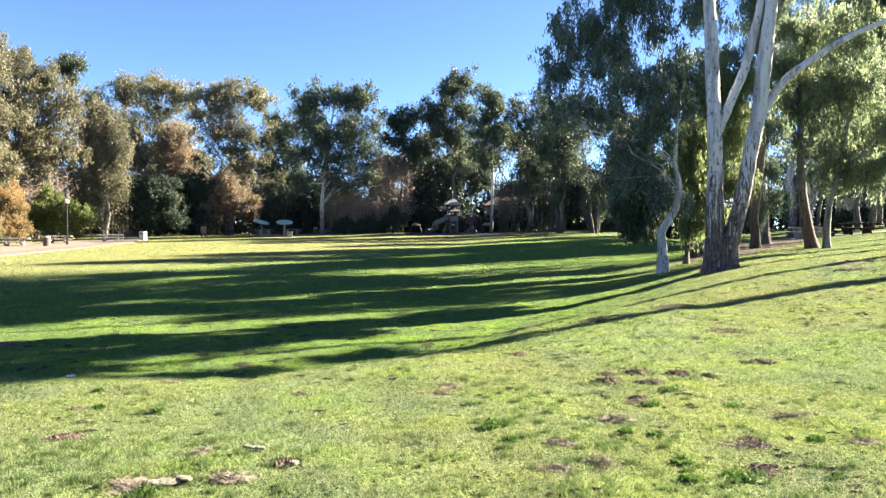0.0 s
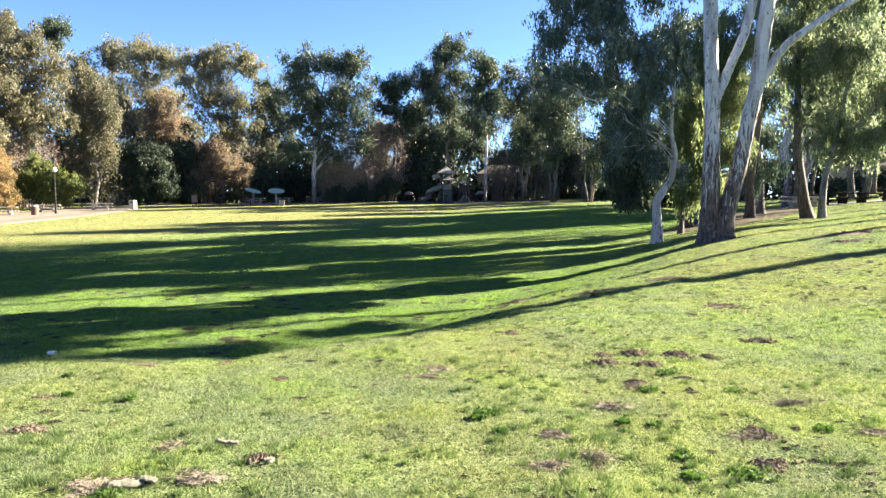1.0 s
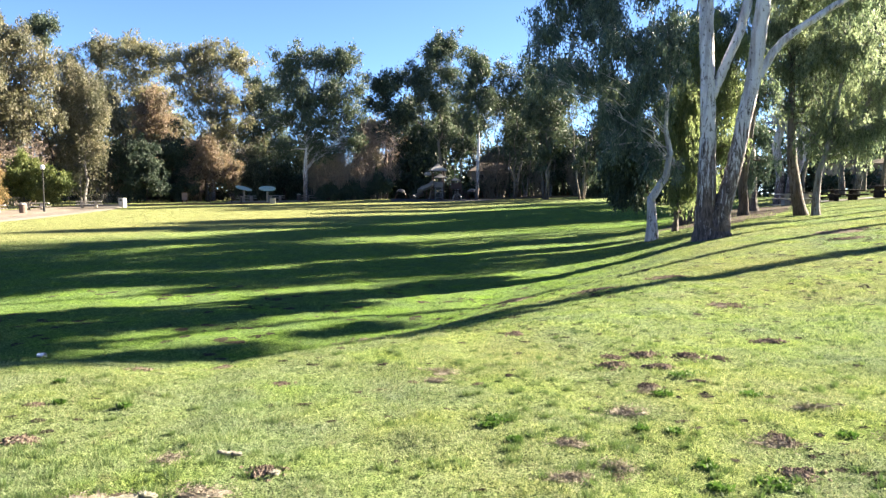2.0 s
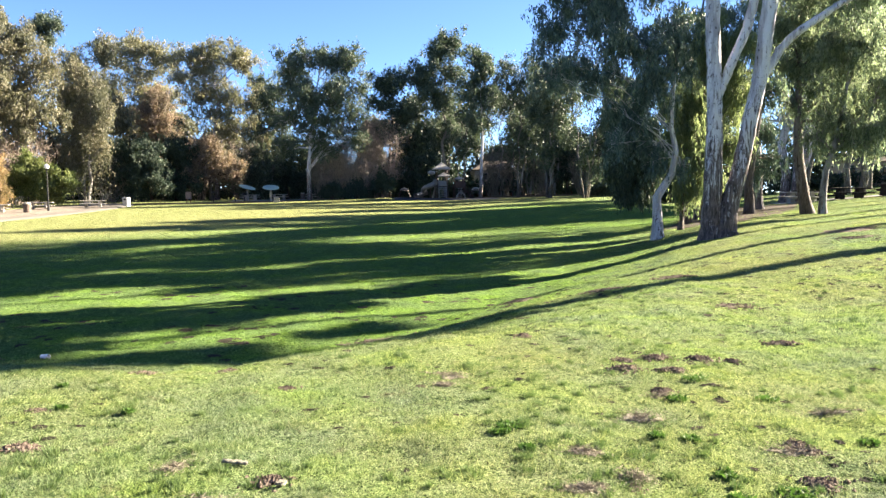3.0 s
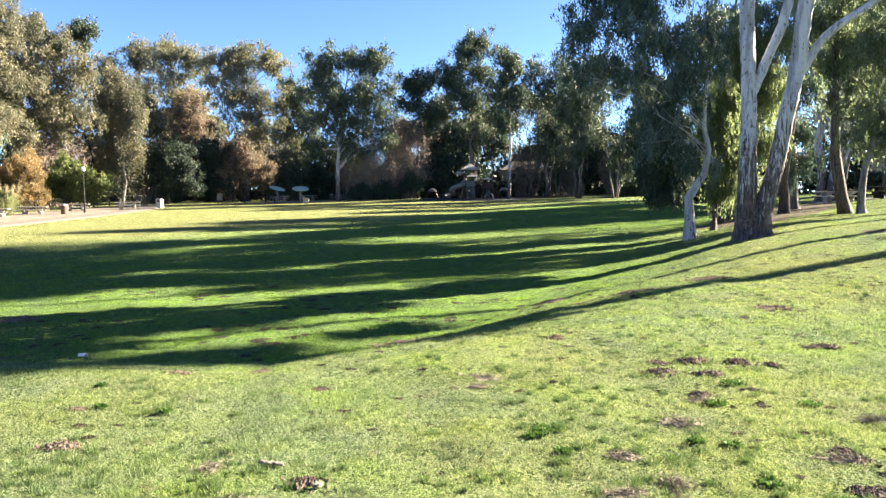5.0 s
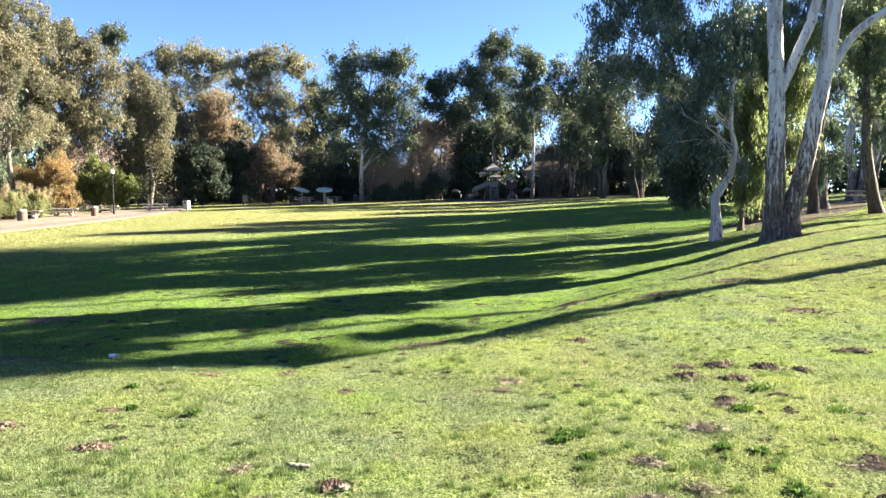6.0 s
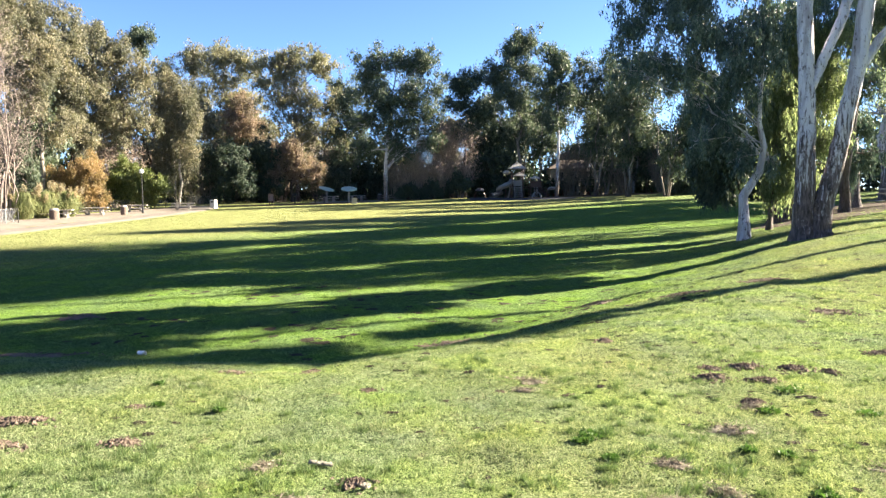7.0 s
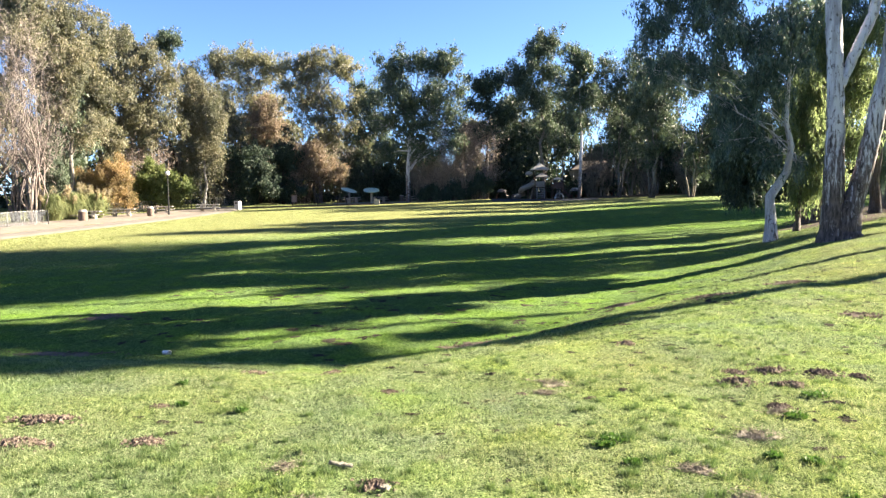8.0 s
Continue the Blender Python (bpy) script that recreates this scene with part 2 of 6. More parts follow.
WAVES = [(2 * np.pi / w * np.cos(a), 2 * np.pi / w * np.sin(a), q, 0.012 * w ** 0.5)
         for w, a, q in zip(np.geomspace(0.32, 3.2, 26).tolist(), BUMPS.uniform(0, np.pi, 26).tolist(), BUMPS.uniform(0, 6.3, 26).tolist())]


def turf(x, y):
    """The ground with its small bumps and tussocks."""
    x, y = np.asarray(x, float), np.asarray(y, float)
    b = 0.0
    for kx, ky, q, h in WAVES:
        b = b + h * np.sin(kx * x + ky * y + q)
    return ground(x, y) + 0.55 * b / (1 + np.abs(b) * 12) * np.exp(-(np.hypot(x, y - 10) / 38) ** 2)


def g(x, y):
    return float(ground(x, y))


def mesh_from(name, verts, faces, mat, smooth=False):
    """A mesh from arrays: verts (n, 3), faces (m, 3 or 4)."""
    verts, faces = np.asarray(verts, np.float32), np.asarray(faces, np.int32)
    me = bpy.data.meshes.new(name)
    me.vertices.add(len(verts))
    me.vertices.foreach_set("co", verts.ravel())
    k = faces.shape[1]
    me.loops.add(faces.size)
    me.loops.foreach_set("vertex_index", faces.ravel())
    me.polygons.add(len(faces))
    me.polygons.foreach_set("loop_start", np.arange(0, faces.size, k, dtype=np.int32))
    me.polygons.foreach_set("use_smooth", np.full(len(faces), smooth))
    me.update(calc_edges=True)
    me.materials.append(mat)
    return me


def child(name, me, parent, label=""):
    ob = new(name, me)
    ob.parent = parent
    return tagged(ob, label) if label else ob


def part(name, bm, mat, parent, label=""):
    me = bpy.data.meshes.new(name)
    bm.to_mesh(me)
    bm.free()
    me.materials.append(mat)
    return child(name, me, parent, label)


def thing(name, m, label, category, group=""):
    ob = new(name)
    ob.empty_display_size = 0.2
    ob.matrix_world = m
    return tagged(ob, label, category, group)


def box(bm, cx, cy, cz, sx, sy, sz, m=None, bevel=0.0):
    mat = Matrix.LocRotScale((cx, cy, cz), None, (sx, sy, sz))
    r = bmesh.ops.create_cube(bm, size=1, matrix=(m @ mat) if m else mat)
    if bevel:
        edges = list({e for v in r["verts"] for e in v.link_edges})
        bmesh.ops.bevel(bm, geom=edges, offset=bevel, segments=2, affect="EDGES", profile=0.6)
    return bm


def cyl(bm, x, y, z0, z1, r0, r1=None, n=16, m=None):
    mt = Matrix.Translation((x, y, (z0 + z1) / 2))
    bmesh.ops.create_cone(bm, cap_ends=True, segments=n, radius1=r0, radius2=r0 if r1 is None else r1, depth=z1 - z0, matrix=(m @ mt) if m else mt)
    return bm


def tubes(paths, sides=7):
    """Tapered tubes along paths [(points, radii), ...]: verts and quad faces."""
    V, F, n0 = [], [], 0
    for pts, rad in paths:
        pts, rad = np.asarray(pts, float), np.asarray(rad, float)
        tan = np.gradient(pts, axis=0)
        tan /= np.linalg.norm(tan, axis=1)[:, None] + 1e-9
        ref = np.array([1.0, 0.15, 0.0]) if abs(tan[:, 2]).mean() > 0.5 else np.array([0.0, 0.1, 1.0])
        a = np.cross(tan, ref)
        a /= np.linalg.norm(a, axis=1)[:, None] + 1e-9
        b = np.cross(tan, a)
        ang = np.linspace(0, 2 * np.pi, sides, endpoint=False)
        ring = pts[:, None] + rad[:, None, None] * (np.cos(ang)[None, :, None] * a[:, None] + np.sin(ang)[None, :, None] * b[:, None])
        V.append(ring.reshape(-1, 3))
        i = np.arange(len(pts) - 1)[:, None] * sides
        j = np.arange(sides)[None]
        k = (j + 1) % sides
        F.append(np.stack([i + j, i + k, i + sides + k, i + sides + j], -1).reshape(-1, 4) + n0)
        n0 += ring.shape[0] * sides
    return np.concatenate(V), np.concatenate(F)


def bend(p, q, rng, n=6, sag=0.0, wob=0.05):
    """A slightly crooked line from p to q."""
    p, q = np.asarray(p, float), np.asarray(q, float)
    t = np.linspace(0, 1, n)[:, None]
    L = np.linalg.norm(q - p)
    line = p + (q - p) * t + rng.normal(0, wob * L, (n, 3)) * np.sin(np.pi * t) * [1, 1, 0.4]
    line[:, 2] += sag * L * np.sin(np.pi * t[:, 0])
    return line


def leaf_quads(pos, rng, size, droop=0.6, ratio=0.34, out=None):
    """Tapered leaves at pos; droop 1 hangs them straight down; out: directions that their faces lean to."""
    n = len(pos)
    ax = rng.normal(0, 1, (n, 3))
    ax /= np.linalg.norm(ax, axis=1)[:, None]
    ax = ax * (1 - droop) + np.array([0, 0, -1.0]) * droop
    ax /= np.linalg.norm(ax, axis=1)[:, None] + 1e-9
    face = rng.normal(0, 1, (n, 3))
    if out is not None:
        face = face * 0.9 + out * 0.45
    side = np.cross(ax, face)
    side /= np.linalg.norm(side, axis=1)[:, None] + 1e-9
    L = size * rng.uniform(0.6, 1.4, n)[:, None]
    W = L * ratio
    v = np.stack([pos + side * W * 0.5, pos - side * W * 0.5 + ax * L * 0.12, pos + ax * L], 1)
    return v.reshape(-1, 3), np.arange(3 * n).reshape(n, 3)


def cloud(centres, radii, count, rng, hollow=0.2):
    """Points in ellipsoid clumps, thinner at their hearts."""
    n = len(centres)
    share = np.prod(radii, axis=1) ** 0.75
    pick = rng.choice(n, count, p=share / share.sum())
    d = rng.normal(0, 1, (count, 3))
    d /= np.linalg.norm(d, axis=1)[:, None]
    r = (hollow + (1 - hollow) * rng.random(count) ** 0.7) * rng.choice([0.85, 1.0, 1.2, 1.45], count)
    return centres[pick] + d * r[:, None] * radii[pick]


def tufted(centres, radii, count, rng, each, tuft):
    """Leaf places in small tufts over the skins of the clumps, and the ways out of the clumps."""
    n = max(1, count // each)
    share = np.prod(radii, axis=1) ** 0.72
    pick = rng.choice(len(centres), n, p=share / share.sum())
    d = rng.normal(0, 1, (n, 3))
    d[:, 2] += 0.25
    d /= np.linalg.norm(d, axis=1)[:, None]
    r = 0.35 + 0.75 * rng.random(n) ** 0.55
    heart = centres[pick] + d * r[:, None] * radii[pick]
    pos = heart[:, None] + rng.normal(0, 1, (n, each, 3)) * tuft * rng.uniform(0.5, 1.4, (n, 1, 1)) * [1, 1, 1.25]
    return pos.reshape(-1, 3), np.repeat(d, each, axis=0)


def add_tree(name, x, y, height, spread, bottom, count, bark, leaf, label, seed, lean=(0, 0), trunk_r=0.25, size=0.3,
             droop=0.6, weep=0.0, clumps=26, clump=0.2, stems=1, ratio=0.34, group="", squash=1.0, lobes=None, stem=None, twigs=2, spray=0.0, fill=0, per=14, loose=False, taper=1.0):
    """A tree: tapered trunk(s) with limbs to every clump of leaves. bottom: height at which the crown begins."""
    rng = np.random.default_rng(seed)
    base = thing(name, Matrix.Translation((x, y, g(x, y) - 0.05)), label, "tree", group)
    # clumps inside an uneven egg
    t = rng.random(clumps) ** 0.85
    t[:3] = [1.0, 0.93, 0.85]
    prof = spread / 2 * np.sin(np.pi * (0.16 + 0.74 * t)) ** 0.8 * (1 - clump * 0.6)
    ang = rng.permutation(clumps) / clumps * 2 * np.pi + rng.normal(0, 0.3, clumps)
    rr = prof * rng.uniform(0.45, 1.0, clumps)
    rr[:3] *= 0.4
    cr = spread * clump * rng.uniform(0.75, 1.25, clumps)
    cz = bottom + (height - bottom) * t - cr * 0.75
    c = np.stack([np.cos(ang) * rr + lean[0] * cz / height, np.sin(ang) * rr * squash + lean[1] * cz / height, cz], 1)
    radii = np.stack([cr, cr, cr * rng.uniform(0.7, 1.1, clumps)], 1)
    if lobes:
        # smaller lobes that close the crown between neighbours
        lobes, main = list(lobes), len(lobes)
        for q in range(fill):
            x1, z1, r1 = lobes[q % main]
            x2, z2, r2 = min((b for b in lobes[:main] if b != lobes[q % main]), key=lambda b: math.hypot(b[0] - x1, b[1] - z1) + rng.uniform(0, 3))
            f = rng.uniform(0.35, 0.65)
            lobes.append((x1 + (x2 - x1) * f + rng.normal(0, 0.35) * r1, z1 + (z2 - z1) * f, 0.72 * min(r1, r2)))
        # crown given as lobes (offset, height, radius), each of several smaller clumps
        c, radii = [], []
        for dx, z, r in lobes:
            for q in range(per):
                v = rng.normal(0, 1, 3)
                v *= r * rng.uniform(0.25, 0.95) / np.linalg.norm(v)
                rad = r * rng.uniform(0.2, 0.42)
                c.append((dx + v[0], v[1] * squash + lean[1] * z / height, z + v[2]))
                radii.append((rad, rad, rad * rng.uniform(0.7, 1.05)))
        # small clumps between the lobes and sprigs that stand out of them
        for q in range(len(lobes) * 6):
            a, b = rng.integers(0, len(lobes), 2)
            (x1, z1, r1), (x2, z2, r2) = lobes[a], lobes[b]
            f = rng.random() if q % 2 and math.hypot(x1 - x2, z1 - z2) < 1.6 * (r1 + r2) else 0.0
            v = rng.normal(0, 1, 3)
            v *= r1 * (rng.uniform(0.2, 0.6) if f else rng.uniform(0.95, 1.3)) / np.linalg.norm(v)
            rad = r1 * rng.uniform(0.14, 0.3)
            c.append((x1 + (x2 - x1) * f + v[0], v[1] * squash + lean[1] * z1 / height, z1 + (z2 - z1) * f + abs(v[2]) * (1 if v[2] > 0 else -0.7)))
            radii.append((rad, rad, rad * 1.2))
        c, radii = np.array(c), np.array(radii)
        clumps = len(c)
        rr = np.hypot(c[:, 0], c[:, 1])
    paths, fine, tops = [], [], []
    for s in range(stems):
        foot = np.array([0, 0, -0.15]) if stems == 1 else np.array([math.cos(s * 2.4) * trunk_r, math.sin(s * 2.4) * trunk_r, -0.15])
        tip = np.array([lean[0] * 0.8, lean[1] * 0.8, height * (0.86 - 0.08 * s)]) + (0 if stems == 1 else np.array([math.cos(s * 2.4), math.sin(s * 2.4), 0]) * spread * 0.16)
        pts = bend(foot, tip, rng, 11, 0, 0.018)
        if stem:
            way = np.array([(0, -0.15), *stem, ])
            zz = np.linspace(-0.15, way[-1, 1], 11)
            pts = np.stack([np.interp(zz, way[:, 1], way[:, 0]) + rng.normal(0, 0.02, 11), rng.normal(0, 0.03, 11), zz], 1)
        rad = trunk_r * (0.75 if s else 1) * np.linspace(1, 0.16, 11) ** taper
        pts = np.insert(pts, 1, pts[0] + (pts[1] - pts[0]) * (0.55 / (pts[1, 2] - pts[0, 2])), axis=0)
        rad = np.insert(rad, 1, rad[0])
        rad[0] *= 1.3
        paths.append((pts, rad))
        tops.append((pts, rad))
    def join(i, target, reach):
        """Where a limb to target leaves its stem, and how thick it is there."""
        pts, rad = tops[i % stems]
        lo = min(max(bottom, 1.5) * 0.7, pts[-1, 2] * 0.6)
        z0 = np.clip(target[2] - reach * rng.uniform(0.5, 0.9) - 0.5, lo + rng.uniform(0, 0.25) * pts[-1, 2], pts[-1, 2] * 0.97)
        k = min(max(np.searchsorted(pts[:, 2], z0), 1), len(pts) - 1)
        f = (z0 - pts[k - 1, 2]) / (pts[k, 2] - pts[k - 1, 2] + 1e-6)
        return pts[k - 1] * (1 - f) + pts[k] * f, min(rad[k] * 0.6, trunk_r * 0.42) / taper ** 1.6

    if lobes:
        for i, (dx, z, r) in enumerate(lobes):
            mine = c[i * per:(i + 1) * per]
            heart = mine.mean(0) - [0, 0, r * 0.3]
            root, r0 = join(i, heart, np.hypot(*heart[:2]))
            limb = bend(root, heart, rng, 7, 0.08, 0.04)
            paths.append((limb, np.linspace(r0, max(0.02, r0 * 0.35), 7)))
            for q, e in enumerate(mine):
                fork = limb[rng.integers(4, 7)]
                arm = bend(fork, e, rng, 4, 0.06, 0.05)
                paths.append((arm, np.linspace(r0 * 0.32, 0.012, 4)))
                for w in range(twigs - 1):
                    fine.append((bend(arm[2], e + rng.normal(0, 0.5, 3) * radii[i * per + q], rng, 3, 0.05, 0.06), np.linspace(r0 * 0.14, 0.006, 3)))
        hearts = np.array([c[k * per:(k + 1) * per].mean(0) for k in range(len(lobes))])
        for e in c[len(lobes) * per:]:
            root = hearts[np.argmin(np.linalg.norm(hearts - e, axis=1))]
            fine.append((bend(root, e, rng, 3, 0.05, 0.06), [trunk_r * 0.09, trunk_r * 0.06, 0.008]))
    else:
        for i in range(clumps):
            root, r0 = join(i, c[i], rr[i])
            limb = bend(root, c[i], rng, 6, 0.08, 0.05)
            paths.append((limb, np.linspace(r0, max(0.015, r0 * 0.22), 6)))
            for q in range(twigs):
                fine.append((bend(limb[4], c[i] + rng.normal(0, 0.5, 3) * radii[i], rng, 3, 0.05, 0.06), np.linspace(r0 * 0.3, 0.008, 3)))
    if not fine:
        fine = [paths[-1]]
    V, F = tubes(paths[:stems], 12)
    V2, F2 = tubes(paths[stems:], 5)
    V3, F3 = tubes(fine, 3)
    V, F = np.concatenate([V, V2, V3]), np.concatenate([F, F2 + len(V), F3 + len(V) + len(V2)])
    child("trunk", mesh_from("trunk", V, F, bark, True), base)
    if spray:
        # leaves strung along hanging twigs
        n = count // 22
        root = cloud(c, radii, n, rng)
        way = np.stack([rng.normal(0, 0.35, n), rng.normal(0, 0.35, n), -rng.uniform(0.5, 1.1, n)], 1) * (spray * rng.uniform(0.5, 1.3, n))[:, None]
        f = rng.random((n, 22, 1))
        pos = (root[:, None] + way[:, None] * f + rng.normal(0, 0.05, (n, 22, 3))).reshape(-1, 3)
        count, out = len(pos), None
        weep *= 0.6
    elif loose:
        pos, out = cloud(c, radii, count, rng), None
    else:
        pos, out = tufted(c, radii, count, rng, 12, size * 0.85)
        count = len(pos)
    if weep:
        pos[:, 2] -= rng.exponential(weep, count) * (rng.random(count) < 0.6)
        pos[:, 2] = np.maximum(pos[:, 2], bottom * 0.35 + rng.random(count) * bottom * 0.4)
    V, F = leaf_quads(pos, rng, size, droop, ratio, out)
    child("crown", mesh_from("crown", V, F, leaf), base)
    return base


# ---- ground ----
def spaced(lo, hi, fine_lo, fine_hi, step, grow=1.16):
    a = list(np.arange(fine_lo, fine_hi + step / 2, step))
    s, v = step, fine_hi
    while v < hi:
        s = min(s * grow, 60)
        v += s
        a.append(v)
    s, v = step, fine_lo
    while v > lo:
        s = min(s * grow, 60)
        v -= s
        a.insert(0, v)
    return np.array(a)


def build_ground():
    xs = spaced(-1500, 1500, -11, 12, 0.15, 1.1)
    ys = spaced(-1500, 1500, 2.0, 22, 0.15, 1.1)
    X, Y = np.meshgrid(xs, ys)
    Z = turf(X, Y)
    V = np.stack([X, Y, Z], -1).reshape(-1, 3)
    ny, nx = X.shape
    i = (np.arange(ny - 1)[:, None] * nx + np.arange(nx - 1)[None]).ravel()
    F = np.stack([i, i + 1, i + nx + 1, i + nx], 1)
    ob = new("ground", mesh_from("ground", V, F, LAWN, True))
    tagged(ob, "mown green lawn with dry patches, dipping into a hollow", "lawn", kind="structure")


build_ground()

# ---- trees ----
add_tree("eucalyptus_tree", -46.6, 58.0, 23.6, 10.5, 9.2, 62000, BARK_GREY, LEAF_OLIVE, "tall eucalyptus with pale olive crown beside the fence", 11, group="trees at the far edge", fill=2, twigs=2, size=0.17, ratio=0.6,
         lobes=[(0.0, 20.7, 2.9), (1.4, 18.9, 2.6), (-1.0, 16.4, 3.4), (1.4, 15.5, 2.3), (-2.4, 12.1, 2.9)])
add_tree("eucalyptus_tree", -48.2, 66.0, 23.9, 8.1, 6.8, 58000, BARK_GREY, LEAF_OLIVE, "tall eucalyptus with olive foliage at the lawn's far edge", 12, group="trees at the far edge", fill=2, twigs=2, size=0.18, ratio=0.6,
         lobes=[(0.0, 21.0, 2.9), (-1.1, 17.7, 2.9), (0.5, 15.0, 2.9), (-0.5, 11.8, 2.6), (1.6, 9.1, 2.3)])
add_tree("eucalyptus_tree", -50.4, 74.0, 23.1, 8.3, 5.4, 33920, BARK_DARK, LEAF_OLIVE, "tall eucalyptus with olive foliage at the lawn's far edge", 13, group="trees at the far edge", fill=2, twigs=2, size=0.232, ratio=0.62,
         lobes=[(0.0, 20.1, 2.9), (-1.2, 17.7, 2.9), (0.6, 14.6, 3.3), (-0.6, 10.9, 3.3), (1.2, 7.9, 2.6)])
add_tree("eucalyptus_tree", -52.1, 82.0, 23.6, 11.2, 8.3, 27560, BARK_DARK, LEAF_OLIVE, "tall eucalyptus with olive foliage at the lawn's far edge", 14, group="trees at the far edge", fill=2, twigs=2, size=0.232, ratio=0.62,
         lobes=[(0.3, 21.8, 1.8), (-1.0, 20.0, 2.8), (1.0, 18.7, 2.0), (-2.4, 16.5, 3.3), (0.3, 14.6, 2.4), (-1.0, 11.2, 2.8)])
add_tree("eucalyptus_tree", -48.0, 86.0, 23.9, 4.5, 18.7, 6360, BARK_DARK, LEAF_GREEN, "slender eucalyptus with a sparse dark crown", 15, group="trees at the far edge", fill=0, twigs=2, size=0.232, ratio=0.62,
         lobes=[(-0.2, 22.4, 1.5), (1.2, 21.7, 1.0), (-0.9, 21.0, 1.2), (0.1, 19.7, 1.0)])
add_tree("eucalyptus_tree", -47.3, 80.0, 21.1, 10.0, 5.5, 31800, BARK_GREY, LEAF_OLIVE, "tall eucalyptus with olive foliage at the lawn's far edge", 16, group="trees at the far edge", fill=2, twigs=2, size=0.232, ratio=0.62,
         lobes=[(-1.2, 18.3, 2.0), (0.5, 19.3, 1.7), (-0.5, 15.5, 3.2), (1.8, 14.9, 2.8), (-1.8, 12.2, 3.2), (1.5, 10.9, 3.2), (-0.5, 8.3, 2.8)])
add_tree("eucalyptus_tree", -51.5, 100.0, 22.4, 9.2, 6.8, 21200, BARK_GREY, LEAF_OLIVE_LIT, "tall eucalyptus with olive foliage at the lawn's far edge", 17, group="trees at the far edge", fill=2, twigs=2, size=0.232, ratio=0.62,
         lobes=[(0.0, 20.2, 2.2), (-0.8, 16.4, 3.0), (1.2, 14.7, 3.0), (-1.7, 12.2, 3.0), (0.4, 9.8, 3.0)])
add_tree("eucalyptus_tree", -50.7, 106.0, 25.8, 8.9, 12.6, 19080, BARK_GREY, LEAF_OLIVE, "tall eucalyptus with olive foliage at the lawn's far edge", 18, group="trees at the far edge", fill=5, twigs=2, size=0.232, ratio=0.62,
         lobes=[(-0.4, 23.5, 2.3), (0.9, 20.8, 2.6), (-1.3, 17.3, 3.2), (1.3, 15.5, 2.9)])
add_tree("eucalyptus_tree", -42.9, 103.0, 25.2, 11.1, 10.6, 27560, BARK_GREY, LEAF_OLIVE_LIT, "tall eucalyptus with olive foliage at the lawn's far edge", 19, group="trees at the far edge", fill=5, twigs=2, size=0.232, ratio=0.62,
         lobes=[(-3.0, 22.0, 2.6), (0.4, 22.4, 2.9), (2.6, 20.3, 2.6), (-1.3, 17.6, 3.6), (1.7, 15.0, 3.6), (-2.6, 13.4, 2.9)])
add_tree("eucalyptus_tree", -30.5, 95.0, 22.6, 13.2, 7.7, 36040, BARK_WHITE, LEAF_OLIVE_LIT, "broad eucalyptus with pale branches and olive-brown crown", 20, group="trees at the far edge", fill=5, twigs=2, size=0.232, ratio=0.62, trunk_r=0.3,
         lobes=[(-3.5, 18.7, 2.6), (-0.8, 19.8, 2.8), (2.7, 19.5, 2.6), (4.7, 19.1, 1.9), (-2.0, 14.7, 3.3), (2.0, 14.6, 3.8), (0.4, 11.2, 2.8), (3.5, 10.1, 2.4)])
add_tree("eucalyptus_tree", -24.2, 98.0, 18.5, 9.5, 3.0, 26000, BARK_PALE, LEAF_GREEN, "tall eucalyptus with pale stems and grey-green foliage", 21, group="trees at the far edge", fill=6, twigs=2, size=0.232, ratio=0.62, stems=2, trunk_r=0.18,
         lobes=[(-0.4, 16.2, 2.0), (1.4, 14.6, 2.2), (-1.4, 13.6, 2.2), (0.4, 11.4, 2.6), (2.6, 11.6, 1.8), (-1.8, 9.8, 2.2), (1.6, 8.4, 2.4), (-0.6, 6.4, 2.2), (2.2, 5.4, 1.8)])
add_tree("eucalyptus_tree", -16.5, 88.0, 19.8, 17.0, 4.3, 50880, BARK_WHITE, LEAF_GREEN, "broad green eucalyptus with a pale trunk on the lawn's edge", 22, group="trees at the far edge", fill=4, twigs=2, size=0.232, ratio=0.62, trunk_r=0.31,
         lobes=[(-2.3, 16.3, 2.4), (0.2, 17.4, 2.4), (3.1, 17.5, 2.3), (5.7, 17.8, 1.9), (6.8, 14.6, 1.7), (-1.2, 12.9, 3.7), (3.1, 13.2, 3.9), (-2.7, 10.1, 2.2), (0.2, 8.9, 3.5), (4.6, 9.3, 3.1), (2.0, 6.2, 1.9), (6.0, 10.9, 1.7), (-2.7, 7.3, 1.9)],
         stem=[(0.00, 3.86), (0.58, 11.13), (1.67, 16.94)])
add_tree("eucalyptus_tree", -6.5, 92.0, 17.2, 7.1, 7.3, 16960, BARK_DARK, LEAF_DARK, "tall eucalyptus with dark green foliage at the lawn's far edge", 23, group="trees at the far edge", fill=2, twigs=2, size=0.232, ratio=0.62,
         lobes=[(-0.6, 15.0, 2.0), (0.9, 15.4, 1.8), (-1.4, 12.7, 2.0), (1.3, 11.9, 2.3), (0.2, 9.3, 2.0)])
add_tree("eucalyptus_tree", 0.9, 95.0, 22.9, 12.6, 6.7, 36040, BARK_GREY, LEAF_GREEN, "tall eucalyptus with dark green foliage at the lawn's far edge", 24, group="trees at the far edge", fill=2, twigs=2, size=0.232, ratio=0.62,
         lobes=[(-0.8, 20.8, 2.1), (1.2, 20.8, 1.9), (-2.0, 18.4, 2.4), (0.8, 16.8, 2.8), (-2.7, 15.2, 2.8), (-0.4, 12.9, 2.8), (-4.3, 16.9, 1.9), (-3.9, 11.4, 2.4), (0.4, 9.0, 2.4)])
